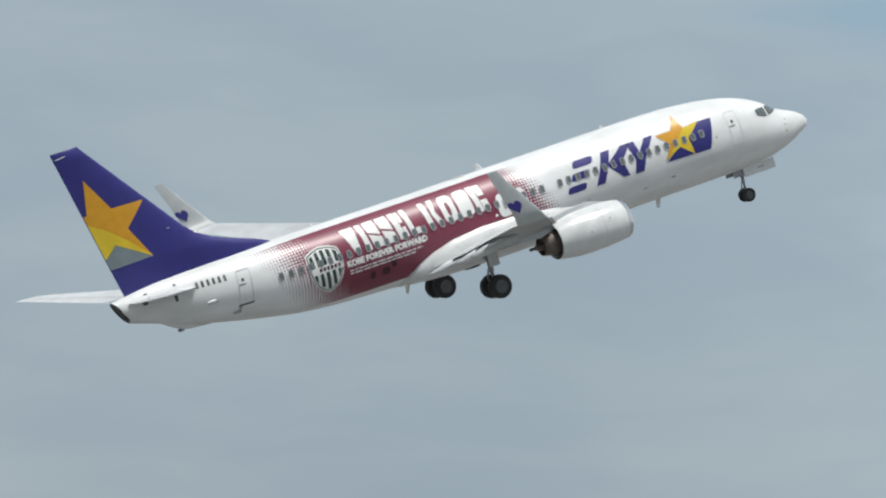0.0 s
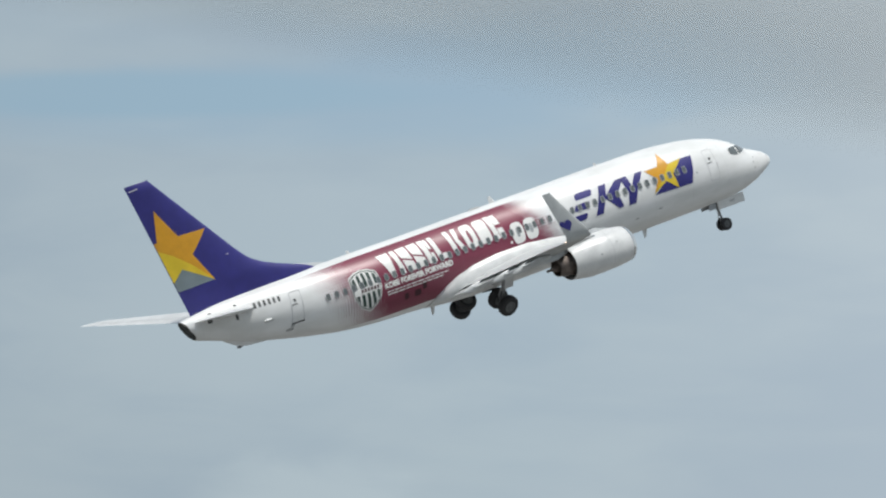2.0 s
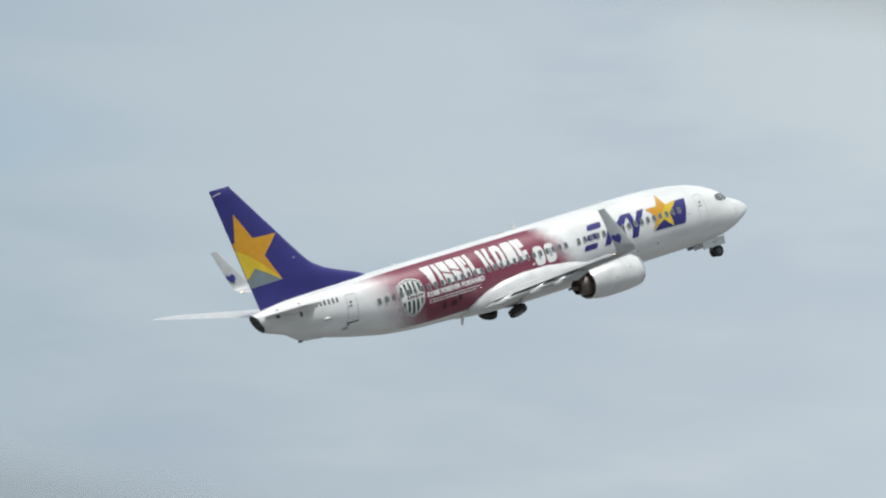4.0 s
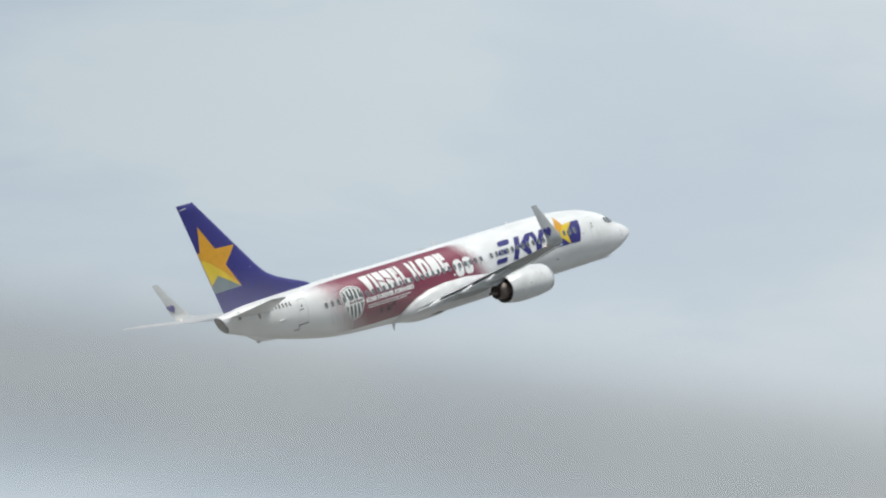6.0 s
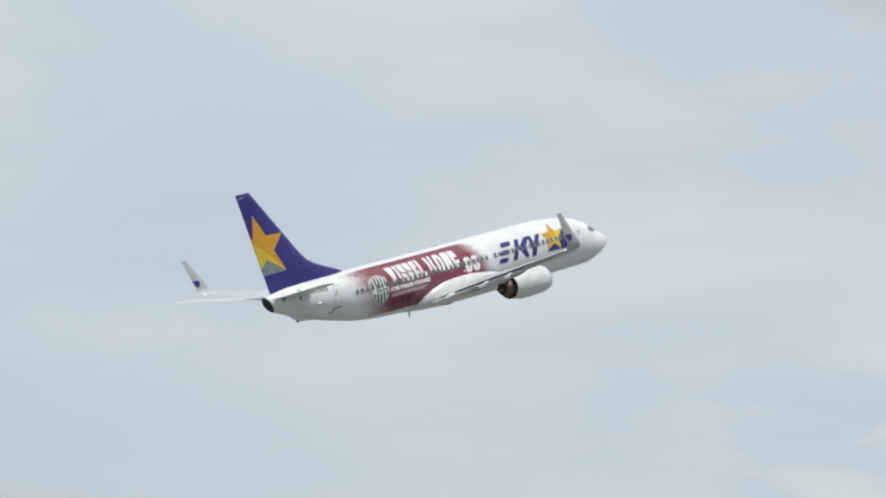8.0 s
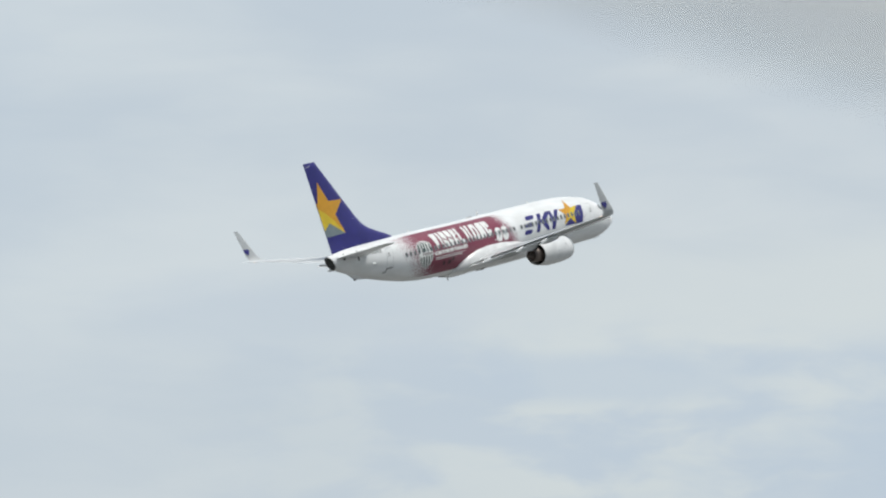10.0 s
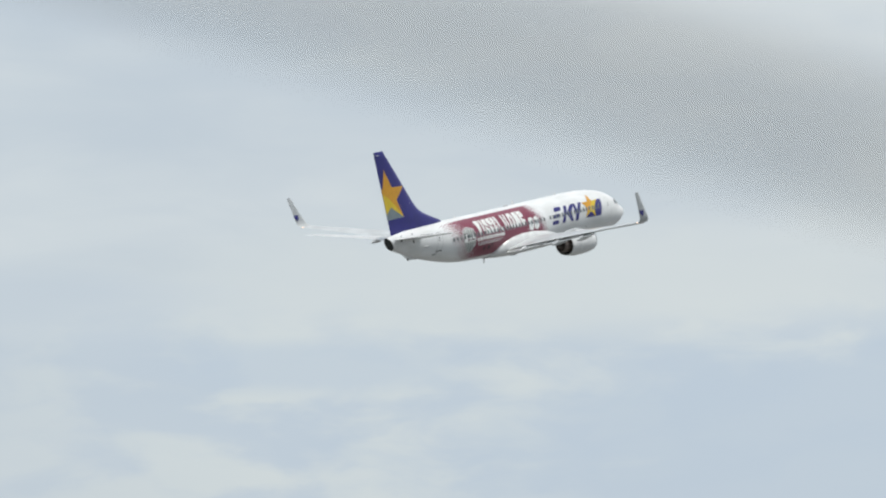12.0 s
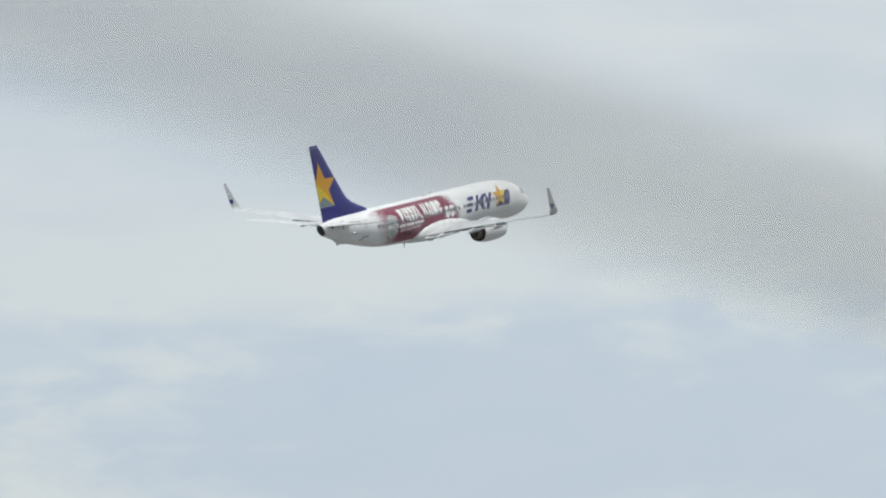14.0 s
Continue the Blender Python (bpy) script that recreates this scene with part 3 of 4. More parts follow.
def make_main_gear(side):
    # built about the pivot under the wing
    leg = 1.90
    strut = join(rod((0, 0, 0.05), (0, 0, -1.15), 0.13), rod((0, 0, -1.1), (0, 0, -leg), 0.09), rod((0, -0.42, -leg), (0, 0.42, -leg), 0.075), rod((0.0, 0, -0.75), (-0.42, side * 0.03, -0.1), 0.06), rod((-0.14, 0, -1.0), (-0.30, 0, -1.42), 0.05), rod((-0.30, 0, -1.42), (-0.08, 0, -leg), 0.05))
    gear = part("main_gear", strut, STEEL, airliner, "steel main landing gear leg with twin wheels")
    for y in (-0.44, 0.44):
        bm = tyre(0.57, 0.40, y)
        bmesh.ops.translate(bm, vec=(0, 0, -leg), verts=bm.verts)
        part("tyre", bm, RUBBER, gear, "black rubber tyre")
        bm = wheel_hub(0.57, 0.40, y)
        bmesh.ops.translate(bm, vec=(0, 0, -leg), verts=bm.verts)
        part("hub", bm, HUB, gear, "grey metal wheel hub")
    # door that rides on the leg
    bm = bmesh.new()
    bmesh.ops.create_cube(bm, size=1.0)
    bmesh.ops.scale(bm, vec=(0.55, 0.04, 0.85), verts=bm.verts)
    bmesh.ops.bevel(bm, geom=bm.edges[:], offset=0.015, segments=1)
    bmesh.ops.translate(bm, vec=(0.12, side * 0.26, -0.50), verts=bm.verts)
    part("gear_door", bm, WING, gear, "grey gear door on the leg")
    return gear


def make_nose_gear():
    leg = 1.72
    strut = join(rod((0, 0, 0.1), (0, 0, -1.1), 0.085), rod((0, 0, -1.1), (0, 0, -leg), 0.06), rod((0, -0.26, -leg), (0, 0.26, -leg), 0.05), rod((0.05, 0.12, -0.75), (0.75, 0.12, 0.1), 0.04), rod((0.05, -0.12, -0.75), (0.75, -0.12, 0.1), 0.04), rod((-0.08, 0, -1.0), (-0.2, 0, -1.35), 0.03), rod((-0.2, 0, -1.35), (-0.05, 0, -leg), 0.03))
    gear = part("nose_gear", strut, STEEL, airliner, "steel nose gear leg with twin wheels")
    for y in (-0.20, 0.20):
        for bm, mat, name in ((tyre(0.345, 0.19, y), RUBBER, "tyre"), (wheel_hub(0.345, 0.19, y), HUB, "hub")):
            bmesh.ops.translate(bm, vec=(0, 0, -leg), verts=bm.verts)
            part(name, bm, mat, gear)
    return gear


def make_rear_door(side):
    bm = bmesh.new()
    bmesh.ops.create_cube(bm, size=1.0)
    bmesh.ops.scale(bm, vec=(0.50, 0.03, 0.36), verts=bm.verts)
    bmesh.ops.bevel(bm, geom=bm.edges[:], offset=0.01, segments=1)
    bmesh.ops.translate(bm, vec=(0, 0, -0.16), verts=bm.verts)
    return part("nose_gear_door", bm, STEEL, airliner, "small grey rear gear door")


def make_nose_door(side):
    # hinged along the hull's keel; hangs down when open
    bm = bmesh.new()
    bmesh.ops.create_cube(bm, size=1.0)
    bmesh.ops.scale(bm, vec=(1.8, 0.035, 0.50), verts=bm.verts)
    bmesh.ops.bevel(bm, geom=bm.edges[:], offset=0.012, segments=1)
    bmesh.ops.translate(bm, vec=(0, 0, -0.24), verts=bm.verts)
    door = part("nose_gear_door", bm, WHITE, airliner, "white nose gear door")
    if side < 0:
        for i in range(3):
            b = bmesh.new()
            vs = [b.verts.new(p) for p in ((-0.10 + 0.13 * i, -0.021, -0.17), (-0.01 + 0.13 * i, -0.021, -0.17), (-0.01 + 0.13 * i, -0.021, -0.27), (-0.10 + 0.13 * i, -0.021, -0.27))]
            b.faces.new(vs)
            part("marking", b, SEAM, door, "dark bar marking", smooth=False)
    return door


gear_right, gear_left, nose_gear = make_main_gear(-1), make_main_gear(1), make_nose_gear()
nose_doors = [make_nose_door(-1), make_nose_door(1)]
rear_doors = [make_rear_door(-1), make_rear_door(1)]
part("nose_wheel_well", tube([(-1.995, 0.32), (-1.9, 0.34), (-1.6, 0.34)], 4, "z", (-3.9, 0, 0)), HOLE, fuselage, "unlit nose wheel well")


# ---- doors, flight deck windows, markings ----
def outline(pts, width):
    """A thin closed strip along a figure."""
    cx, cz = sum(p[0] for p in pts) / len(pts), sum(p[1] for p in pts) / len(pts)
    inner = []
    for x, z in pts:
        l = math.hypot(x - cx, z - cz)
        inner.append((x - (x - cx) / l * width * 1.3, z - (z - cz) / l * width * 1.3))
    return ring_strip(pts, inner)


def make_door(x, z, w, h, lean, sill, seam):
    pts = [(px + (pz - z) * lean, pz) for px, pz in oval(x, z, w, h, 28, 9.0)]
    door = decal("service_door", outline(pts, 0.026), seam, 0.014, "closed white service door with a grey outline")
    if sill:
        decal("door_sill", [[(x - w / 2 - 0.03 - h / 2 * lean, z - h / 2 - 0.03), (x + w / 2 + 0.03 - h / 2 * lean, z - h / 2 - 0.03), (x + w / 2 + 0.03 - h / 2 * lean, z - h / 2 + 0.04), (x - w / 2 - 0.03 - h / 2 * lean, z - h / 2 + 0.04)]], INK, 0.018, "", door)
    decal("door_window", [oval(x - 0.03, z + 0.34, 0.13, 0.16)], SLOT, 0.018, "", door)
    decal("door_handle", [[(x - 0.26, z + 0.11), (x + 0.06, z + 0.11), (x + 0.06, z + 0.16), (x - 0.26, z + 0.16)]], SLOT, 0.018, "", door)


make_door(-4.73, 0.21, 0.68, 1.68, 0.02, False, JOINT)
make_door(-31.65, 0.62, 0.68, 1.58, 0.14, True, SEAM)

pane_side = decal("flight_deck_window", [[(-3.16, 0.63), (-3.02, 0.66), (-2.54, 0.64), (-2.59, 0.21), (-2.76, 0.23), (-3.16, 0.37)]], GLASS, 0.03, "tinted flight deck side window", None, 0.12, 0.08)
pane_front = decal("flight_deck_window", [[(-2.41, 0.64), (-1.97, 0.57), (-1.72, 0.29), (-2.47, 0.20)]], GLASS, 0.04, "tinted flight deck windscreen", None, 0.10, 0.06)
for p in (pane_side, pane_front):
    bm = bmesh.new()
    bm.from_mesh(p.data)
    for v in bm.verts:
        v.co.y = -v.co.y
    bmesh.ops.reverse_faces(bm, faces=bm.faces)
    part("flight_deck_window", bm, GLASS, fuselage, "tinted flight deck window")


def lean_block(x0, x1, z0, z1, lean, x2=None, x3=None):
    """A slanted block: its foot from x0 to x1, its head from x2 to x3."""
    x2, x3 = (x0 if x2 is None else x2), (x1 if x3 is None else x3)
    s = lean * (z1 - z0)
    return [(x0, z0), (x1, z0), (x3 + s, z1), (x2 + s, z1)]


# airline mark: plain blue slanted shapes, then a blue panel with a star
def sky_mark():
    for z0, z1, a, b in ((-0.22, 0.11, -0.02, 1.00), (0.31, 0.66, 0.12, 1.10), (0.86, 1.20, 0.16, 1.27)):
        x = -14.46 + 0.46 * (z0 + 0.2)
        lift = [(px + 0.46 * (pz - z0), pz) for px, pz in oval(x + (a + b) / 2, (z0 + z1) / 2, b - a, z1 - z0, 24, 5.0)]
        decal("brand_shape", [lift], NAVY, 0.016, "plain violet-blue slanted bar")
    decal("brand_shape", [lean_block(-12.86, -12.38, -0.24, 1.18, 0.56)], NAVY, 0.016, "plain violet-blue slanted bar")
    decal("brand_shape", [[(-12.05, 0.52), (-11.30, -0.26), (-10.98, -0.26), (-11.15, 0.50), (-10.42, 1.18), (-10.95, 1.18)]], NAVY, 0.016, "plain violet-blue wedge")
    decal("brand_shape", [[(-10.66, -0.30), (-10.18, -0.30), (-9.86, 0.36), (-9.12, 1.16), (-9.62, 1.16), (-10.14, 0.62), (-10.20, 1.18), (-10.66, 1.18), (-10.46, 0.36)]], NAVY, 0.016, "plain violet-blue wedge")


sky_mark()
decal("tail_panel", [[(-8.86, -0.27), (-6.34, -0.34), (-5.79, 1.06), (-6.64, 1.08)]], NAVY, 0.016, "violet-blue panel")


def star_points(tips, ratio=0.42):
    cx, cz = sum(p[0] for p in tips) / 5, sum(p[1] for p in tips) / 5
    out = []
    for i in range(5):
        a, b, far = tips[i], tips[(i + 1) % 5], tips[(i + 3) % 5]
        out.append(a)
        out.append((cx - (far[0] - cx) * ratio, cz - (far[1] - cz) * ratio))
    return out, (cx, cz)


tips = [(-7.63, 1.68), (-6.50, 1.10), (-7.26, -0.33), (-8.92, -0.20), (-9.0, 1.08)]
ten, mid = star_points(tips)
decal("star", [ten], AMBER, 0.022, "amber five-pointed star")
decal("star_facet", [[ten[1], ten[2], ten[3], mid]], GOLD, 0.028, "yellow facet")
decal("star_facet", [[ten[3], ten[4], ten[5], mid]], GOLD, 0.028, "yellow facet")
decal("star_facet", [[ten[5], ten[6], mid]], GOLD, 0.028, "yellow facet")


# club name: plain white bars, rings and wedges, one cluster for each character
def name_blocks():
    x, z0, z1, lean = -26.18, 0.40, 1.62, -0.10
    high = z1 - z0

    def shape(polys, label):
        decal("brand_shape", polys, LETTER, 0.016, label)

    def leaned(pts):
        return [(px + lean * (pz - z0), pz) for px, pz in pts]

    for kind, w in (("wedge", 0.70), ("post", 0.27), ("halves", 0.57), ("halves", 0.57), ("comb", 0.51), ("foot", 0.55), ("gap", 0.34), ("split", 0.79), ("ring", 0.75), ("block", 0.75), ("comb", 0.67)):
        if kind == "wedge":
            shape([lean_block(x + 0.22, x + w - 0.22, z0, z1, lean, x, x + w)], "plain white wedge")
        elif kind == "post":
            shape([lean_block(x, x + w, z0, z1, lean)], "plain white bar")
        elif kind == "halves":
            shape([leaned([(x, z0), (x + w, z0), (x + w, z0 + 0.44), (x, z0 + 0.66)])], "plain white block with a slanted edge")
            shape([leaned([(x, z0 + 0.76), (x + w, z0 + 0.54), (x + w, z1), (x, z1)])], "plain white block with a slanted edge")
        elif kind == "comb":
            shape([leaned([(x, z0), (x + 0.30, z0), (x + 0.30, z1), (x, z1)])], "plain white bar")
            for a, b in ((0.02, 0.42), (0.58, 0.98)):
                shape([leaned([(x + 0.33, z0 + high * a), (x + w, z0 + high * a), (x + w, z0 + high * b), (x + 0.33, z0 + high * b)])], "plain white block")
        elif kind == "foot":
            shape([lean_block(x, x + 0.27, z0, z1, lean)], "plain white bar")
            shape([lean_block(x + 0.31, x + w, z0, z0 + 0.30, lean)], "plain white bar")
        elif kind == "split":
            shape([lean_block(x, x + 0.28, z0, z1, lean)], "plain white bar")
            shape([[(x + 0.31, z0 + 0.62), (x + 0.52, z0), (x + w, z0), (x + 0.54, z0 + 0.68), (x + 0.68, z1), (x + 0.40, z1)]], "plain white wedge")
        elif kind == "ring":
            mid = (z0 + z1) / 2
            shape(ring_strip(oval(x + w / 2 - 0.05, mid, w, high, 24, 4.0), oval(x + w / 2 - 0.05, mid, 0.20, 0.66, 24, 3.0)), "plain white ring")
        elif kind == "block":
            shape([oval(x + w / 2 - 0.05, (z0 + z1) / 2, w, high, 24, 5.0)], "plain white rounded block")
        x += w + (0.0 if kind == "gap" else 0.125)


name_blocks()


def lettering(name, text, x0, z0, width, height, mat, off, bold=0.02):
    cu = bpy.data.curves.new("text", "FONT")
    cu.body, cu.size, cu.offset, cu.resolution_u = text, 1.0, bold, 2
    ob = new("text", cu)
    bpy.context.view_layer.update()
    me = bpy.data.meshes.new_from_object(ob.evaluated_get(bpy.context.evaluated_depsgraph_get()))
    bpy.data.objects.remove(ob)
    bm = bmesh.new()
    bm.from_mesh(me)
    bpy.data.meshes.remove(me)
    lo = [min(v.co[i] for v in bm.verts) for i in (0, 1)]
    hi = [max(v.co[i] for v in bm.verts) for i in (0, 1)]
    for v in bm.verts:
        v.co = (x0 + (v.co.x - lo[0]) / (hi[0] - lo[0]) * width, 0, z0 + (v.co.y - lo[1]) / (hi[1] - lo[1]) * height)
    return part(name, wrap(bm, off), mat, fuselage, "white slogan lettering", smooth=False)


lettering("slogan", "KOBE FOREVER FORWARD", -26.57, -0.06, 4.33, 0.32, LETTER, 0.018, 0.06)
# lines of small print, plain bars
random.seed(4)
for z, a, b in ((-0.26, -26.5, -22.6), (-0.40, -26.5, -23.0)):
    x = a
    while x < b:
        w = random.uniform(0.12, 0.42)
        decal("print_bar", [[(x, z), (min(x + w, b), z), (min(x + w, b), z + 0.065), (x, z + 0.065)]], LETTER, 0.016, "white bar of small print")
        x += w + 0.06
# registration, plain bars
for i in range(6):
    x = -33.9 + 0.275 * i
    decal("registration_bar", [lean_block(x, x + 0.13, 1.20 - 0.012 * i, 1.48 - 0.012 * i, 0.12)], SLOT, 0.014, "dark grey bar marking")
# ringed figures behind the club name
for x in (-17.86, -17.0):
    decal("white_ring", [oval(x, 0.36, 0.78, 1.12, 24, 3.2)], LETTER, 0.018, "white rounded ring")
    decal("ring_core", [oval(x, 0.38, 0.20, 0.50, 20, 3.0)], RIM, 0.024, "pale grey core")
decal("white_dot", [oval(-18.42, 0.0, 0.16, 0.13)], LETTER, 0.018, "white dot")


def shield(k, dx=0.0):
    """The crest's outline, scaled about its middle."""
    right = [(0.0, 1.14), (0.45, 1.06), (0.86, 0.88), (0.93, 0.45), (0.90, 0.0), (0.78, -0.42), (0.52, -0.78), (0.0, -1.08)]
    pts = right + [(-x, z) for x, z in right[-2:0:-1]]
    return [(-27.62 + x * k * 0.98 + dx, 0.17 + z * k) for x, z in pts]


def clip_x(pts, lo, hi):
    for bound, sign in ((lo, 1), (hi, -1)):
        out = []
        for p, q in zip(pts, pts[1:] + pts[:1]):
            a, b = (p[0] - bound) * sign, (q[0] - bound) * sign
            if a >= 0:
                out.append(p)
            if a * b < 0:
                k = a / (a - b)
                out.append((p[0] + (q[0] - p[0]) * k, p[1] + (q[1] - p[1]) * k))
        pts = out
    return pts


crest = decal("club_crest", [shield(1.0)], LETTER, 0.018, "green and white striped shield")
decal("crest_ring", [shield(0.94)], GREEN, 0.022, "dark green inner ring", crest)
decal("crest_field", [shield(0.89)], LETTER, 0.026, "", crest)
for i in range(5):
    x = -27.62 + (i - 2) * 0.31
    decal("crest_stripe", [clip_x(shield(0.84), x - 0.085, x + 0.085)], GREEN, 0.030, "dark green stripe", crest)
decal("crest_band", [[(-28.40, 0.06), (-26.82, 0.10), (-26.82, 0.44), (-28.40, 0.40)]], LETTER, 0.034, "", crest)
for i in range(6):
    decal("crest_mark", [lean_block(-28.0 + 0.19 * i, -27.87 + 0.19 * i, 0.16, 0.33, 0.1)], DARKRED, 0.038, "dark red bar", crest)
for x in (-25.35, -24.65, -24.2):
    decal("latch_panel", [oval(x, -0.78 if x < -24.3 else -0.55, 0.42 if x == -24.65 else 0.26, 0.34, 12, 5)], DARKRED, 0.014, "dark latch panel")
# dark slots round the tailplane's root
for x, z, w, h in ((-34.78, 1.66, 0.16, 0.09), (-34.92, 1.14, 0.15, 0.44), (-36.22, 1.66, 0.20, 0.06), (-36.36, 1.30, 0.26, 0.20)):
    decal("trim_slot", [oval(x, z, w, h, 14, 4.0)], SLOT, 0.02, "dark slot beside the tailplane", None, 0.12, 0.06)
# small service marks
for x, z, w, h in ((-32.2, -0.42, 0.42, 0.16), (-32.05, -0.27, 0.22, 0.10), (-33.3, 0.36, 0.5, 0.08), (-1.62, -0.50, 0.10, 0.10), (-1.62, -0.80, 0.09, 0.16), (-1.5, -0.28, 0.08, 0.08), (-8.6, -1.05, 0.26, 0.08), (-10.2, -1.15, 0.3, 0.05), (-13.4, -0.75, 0.25, 0.05), (-5.9, 0.10, 0.10, 0.10)):
    decal("service_mark", [oval(x, z, w, h, 12, 3)], SEAM, 0.014, "small grey service panel")
part("outflow_bump", tube([(-0.3, 0.02), (-0.1, 0.08), (0.12, 0.08), (0.3, 0.02)], 12, "x", tuple(on_hull(-33.3, 0.42, -0.02))), WHITE, fuselage, "white teardrop bump")


def blade(x, z, h, c, sweep, up=1):
    rings = []
    for k in (0, 0.5, 1):
        cc = c * (1 - 0.55 * k)
        rings.append([(x - sweep * k - u, w, z + up * h * k) for u, w in wing_section(cc, 0.14, 6)])
    return loft(rings)


for x, z, h, c, up in ((-22.8, -1.90, 0.50, 0.32, -1), (-8.65, -1.98, 0.50, 0.36, -1), (-17.5, 1.96, 0.46, 0.42, 1), (-26.8, 1.96, 0.30, 0.35, 1), (-10.6, 1.96, 0.26, 0.3, 1)):
    part("antenna", blade(x, z, h, c, 0.22, up), WHITE, fuselage, "white blade antenna")
part("antenna_dome", tube([(-0.5, 0.02), (-0.3, 0.12), (0.2, 0.12), (0.5, 0.02)], 14, "x", (-18.9, 0, 2.02)), SEAM, fuselage, "grey antenna fairing")
skid = loft([[(x, y * w, z) for y, z in ((-1, 0.0 + k), (1, 0.0 + k), (0.6, -d + k), (-0.6, -d + k))] for x, w, d, k in ((-33.2, 0.10, 0.05, -0.62), (-34.4, 0.16, 0.26, -0.30), (-34.9, 0.14, 0.24, -0.16), (-35.6, 0.08, 0.05, 0.08))])
part("tail_skid", skid, WHITE, fuselage, "white tail skid fairing")
part("skid_shoe", tube([(-0.16, 0.05), (-0.05, 0.09), (0.1, 0.08), (0.16, 0.04)], 10, "x", (-34.75, 0, -0.50)), STEEL, fuselage, "worn metal skid shoe")


# ---- ground ----
def make_ground():
    mat = bpy.data.materials.new("worn_concrete")
    net = Net(nodes_of(mat))
    at = net.put("ShaderNodeTexCoord", out="Object")
    n1 = net.put("ShaderNodeTexNoise", {"Vector": at, "Scale": 0.02, "Detail": 6.0}, out=0)
    n2 = net.put("ShaderNodeTexNoise", {"Vector": at, "Scale": 1.7, "Detail": 8.0}, out=0)
    f = net.math("MULTIPLY_ADD", n1, 0.6, net.math("MULTIPLY", n2, 0.4))
    col = net.ramp(f, [(0.35, (0.11, 0.115, 0.11)), (0.5, (0.16, 0.16, 0.155)), (0.65, (0.22, 0.215, 0.205))])
    b = net.put("ShaderNodeBsdfPrincipled", {"Base Color": col, "Roughness": 0.95, "Normal": net.put("ShaderNodeBump", {"Height": n2, "Strength": 0.4, "Distance": 0.05})})
    net.tree.links.new(b, net.tree.nodes.new("ShaderNodeOutputMaterial").inputs[0])
    bm = bmesh.new()
    rings = [[(r * math.cos(2 * math.pi * i / 64), r * math.sin(2 * math.pi * i / 64), 0) for i in range(64)] for r in (4800, 1500, 400, 60, 5)]
    bm = loft(rings, caps=(False, True))
    for f_ in bm.faces:
        if f_.normal.z < 0:
            f_.normal_flip()
    ob = part("ground", bm, mat, None, "grey weathered concrete airfield apron", smooth=False)
    tagged(ob, category="ground", kind="structure")


make_ground()


# ---- the fence in front of the camera: thin wires, far out of focus ----
def make_fence():
    fence = new("wire_fence")
    tagged(fence, "grey galvanised wire fence close to the camera, out of focus", "fence")
    galv = plain("galvanised_wire", (0.465, 0.455, 0.42), 0.5, metal=0.3, grime=0.2, scale=9)
    out = Vector((math.cos(radians(43.2)), math.sin(radians(43.2)), 0))
    right = Vector((math.sin(radians(43.2)), -math.cos(radians(43.2)), 0))
    foot = EYE + out * 0.80
    for rise, slope, thick in ((0.088, 0.20, 0.0042), (0.204, 0.14, 0.0060), (0.339, 0.25, 0.0042)):
        a, b = (foot + right * u + Vector((0, 0, rise - slope * u)) for u in (-2.4, 2.4))
        part("wire", rod(a, b, thick, n=10), galv, fence, "thin grey wire")
    for u in (-2.4, 2.4):
        p = foot + right * u
        top = EYE.z + 0.333 - 0.22 * u + 0.15
        part("post", join(rod((p.x, p.y, 0), (p.x, p.y, top), 0.03), rod((p.x, p.y, top), (p.x, p.y, top + 0.03), 0.036, 0.012)), galv, fence, "grey steel post")


make_fence()


FLIGHT = [
    (0, 133.03, 241.13, 32.38, 0.42, 19.33, 4.32),
    (0.5, 146.07, 241.32, 33.74, -0.34, 19.42, 3.93),
    (1, 159.10, 241.50, 35.10, -1.11, 19.57, 3.25),
    (1.5, 172.13, 241.67, 36.46, -1.71, 19.77, 2.91),
    (2, 185.15, 241.82, 37.81, -2.18, 19.79, 2.19),
    (2.2, 190.36, 241.87, 38.35, -2.34, 19.68, 1.95),
    (4.3, 244.99, 242.34, 44.00, -3.16, 17.27, 0.46),
    (4.5, 250.18, 242.37, 44.53, -3.28, 17.11, -0.05),
    (5, 263.17, 242.44, 45.87, -3.50, 16.86, -1.53),
    (5.5, 276.16, 242.50, 47.19, -3.55, 16.76, -2.71),
    (6, 289.13, 242.54, 48.52, -3.73, 16.71, -3.29),
    (6.5, 302.11, 242.57, 49.84, -3.86, 16.59, -2.94),
    (7, 315.07, 242.59, 51.16, -4.01, 16.34, -1.94),
    (7.5, 328.03, 242.59, 52.48, -4.01, 15.88, -1.39),
    (8, 340.99, 242.58, 53.79, -3.99, 15.33, -1.14),
    (10.3, 400.52, 242.37, 59.77, -3.77, 13.72, -1.96),
    (10.5, 405.69, 242.33, 60.29, -3.76, 13.63, -1.49),
    (11, 418.61, 242.24, 61.58, -3.75, 13.43, 0.66),
    (11.5, 431.53, 242.14, 62.86, -3.74, 13.32, 2.86),
    (12, 444.44, 242.02, 64.15, -3.60, 13.09, 3.09),
    (12.5, 457.34, 241.89, 65.43, -3.57, 12.94, 2.96),
    (13, 470.24, 241.75, 66.70, -3.92, 12.90, 3.42),
    (13.5, 483.14, 241.60, 67.97, -4.61, 12.98, 3.91),
    (14, 496.03, 241.43, 69.24, -5.15, 13.18, 4.34),
]


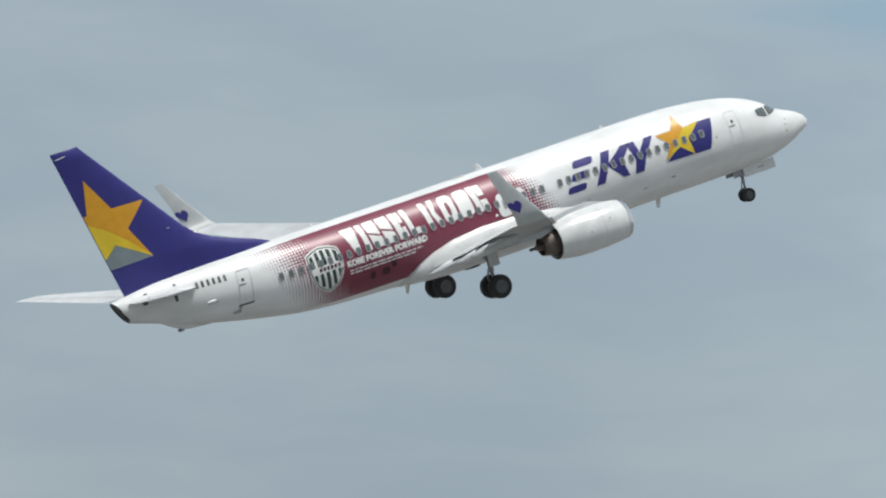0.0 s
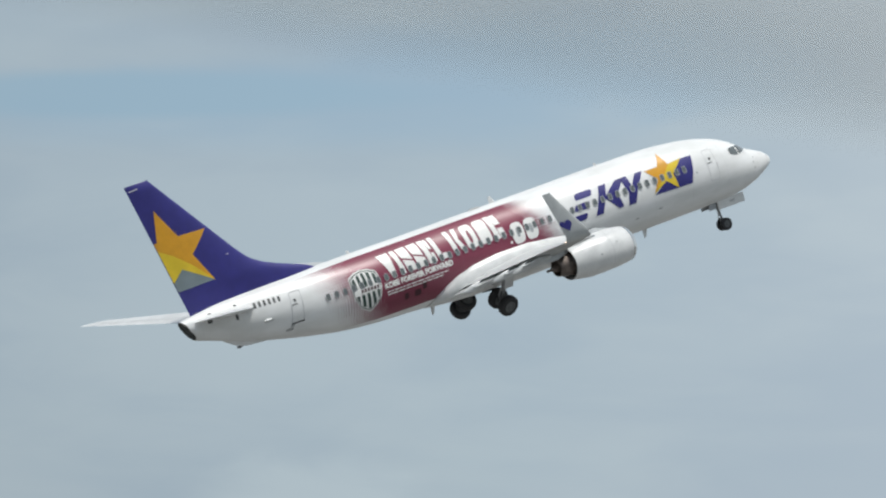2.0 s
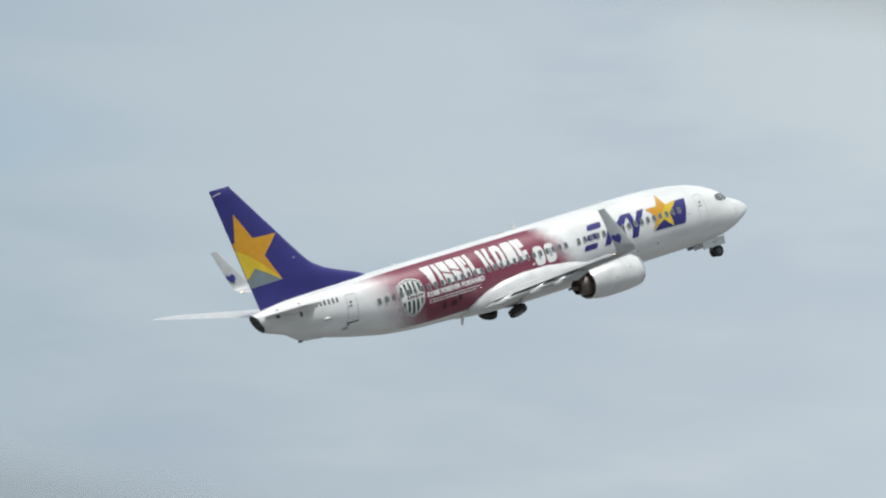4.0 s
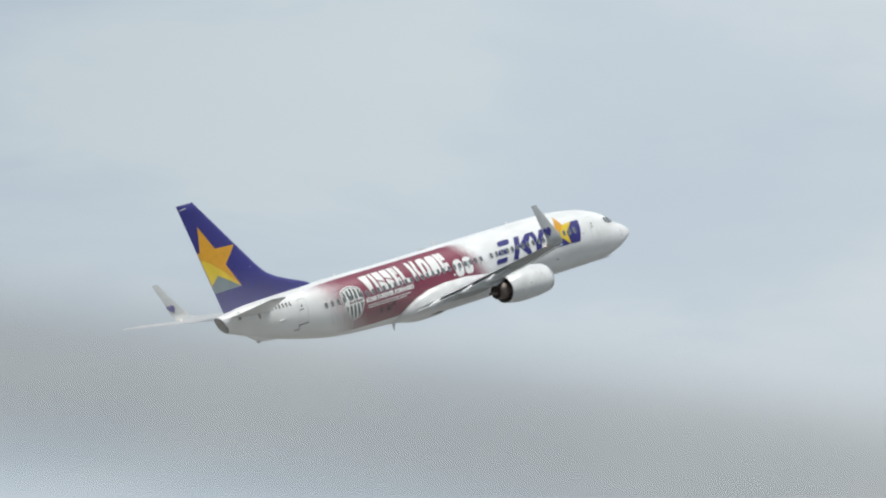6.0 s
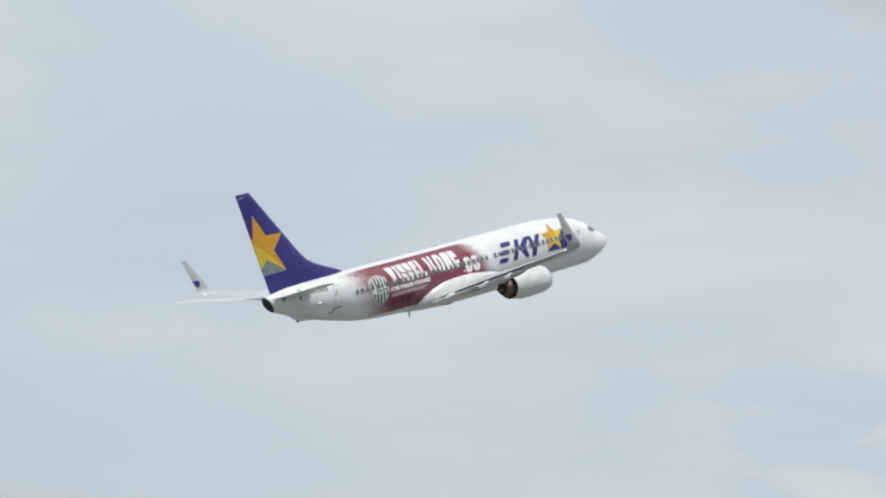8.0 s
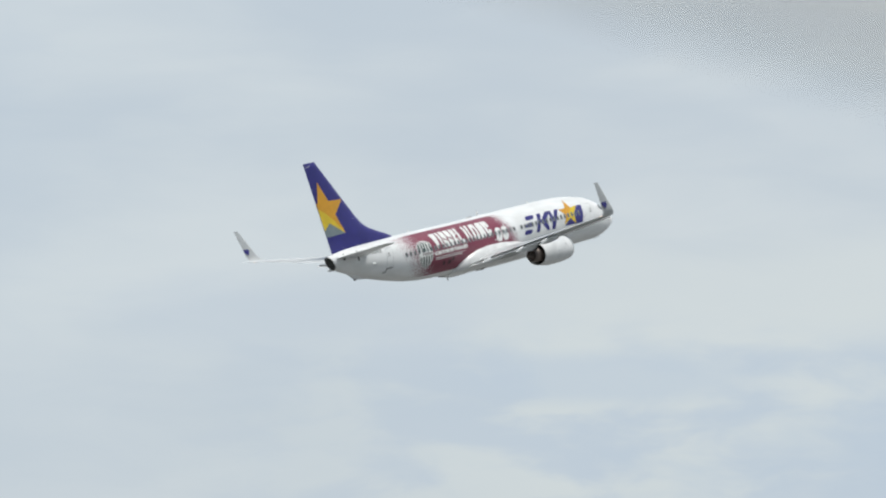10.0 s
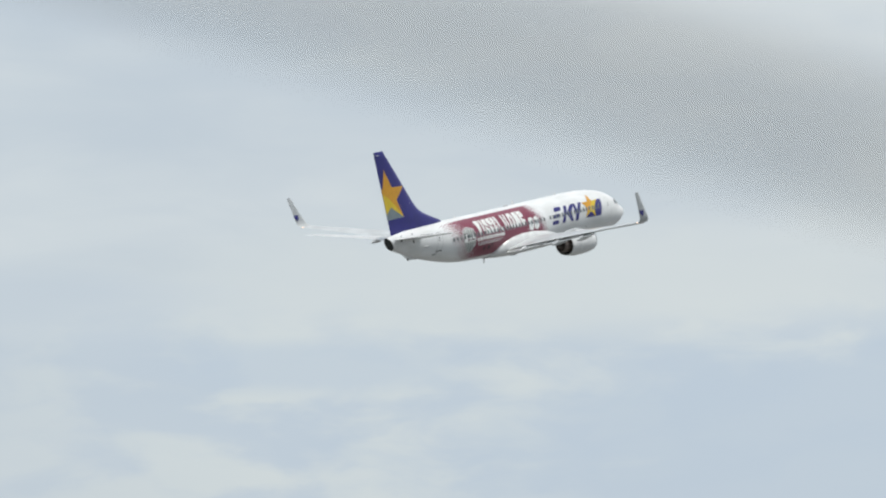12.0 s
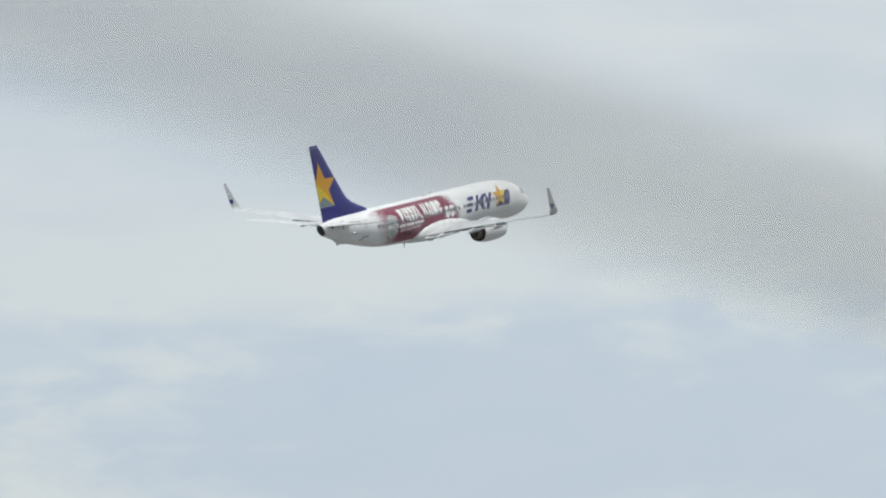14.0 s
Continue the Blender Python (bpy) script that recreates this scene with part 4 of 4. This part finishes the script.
# folding of the gear: seconds, degrees from straight down
MAIN_FOLD = [(0, 0), (0.6, 1), (1.0, 8), (1.5, 20), (2.0, 30), (2.2, 34), (3.3, 52), (4.5, 71), (5.0, 79), (5.5, 84), (6.2, 87), (14, 87)]
WING_FLEX = [(0, 0.75), (0.5, 0.5), (1.0, 0.28), (1.5, 0.12), (4.5, -0.45), (5.5, -0.6), (7.5, -0.05), (10.5, -0.2), (14, -0.15)]
NOSE_FOLD = [(0, 0), (1.0, 0), (1.5, 4), (2.0, 10), (3.3, 34), (4.5, 58), (5.0, 72), (5.5, 88), (6.0, 102), (14, 102)]
DOOR_FOLD = [(0, 0), (5.0, 0), (5.5, 40), (5.9, 78), (6.4, 82), (14, 82)]


def fly(x, y, z, heading, climb, bank):
    return Matrix.Translation((x, y, z)) @ Matrix.Rotation(radians(heading), 4, "Z") @ Matrix.Rotation(radians(-climb), 4, "Y") @ Matrix.Rotation(radians(bank), 4, "X")


def motions():
    walk(airliner, [(t, fly(*r)) for t, *r in FLIGHT])
    for gear, side in ((gear_right, -1), (gear_left, 1)):
        walk(gear, [(t, Matrix.Translation((-19.95, side * 2.86, -1.12)) @ Matrix.Rotation(radians(side * -a), 4, "X")) for t, a in MAIN_FOLD])
    walk(nose_gear, [(t, Matrix.Translation((-4.07, 0, -1.60)) @ Matrix.Rotation(radians(-a), 4, "Y")) for t, a in NOSE_FOLD])
    for door, side in zip(nose_doors, (-1, 1)):
        walk(door, [(t, Matrix.Translation((-3.25, side * 0.42, -1.93)) @ Matrix.Rotation(radians(side * -a), 4, "X")) for t, a in DOOR_FOLD])
    for wing, side in ((wing_right, -1), (wing_left, 1)):
        hinge_at = Matrix.Translation((-18.5, side * 1.9, -1.1))
        walk(wing, [(t, hinge_at @ Matrix.Rotation(radians(side * a), 4, "X") @ hinge_at.inverted()) for t, a in WING_FLEX])
    for door, side in zip(rear_doors, (-1, 1)):
        walk(door, [(t, Matrix.Translation((-4.48, side * 0.36, -1.97)) @ Matrix.Rotation(radians(side * -a), 4, "X")) for t, a in DOOR_FOLD])


motions()
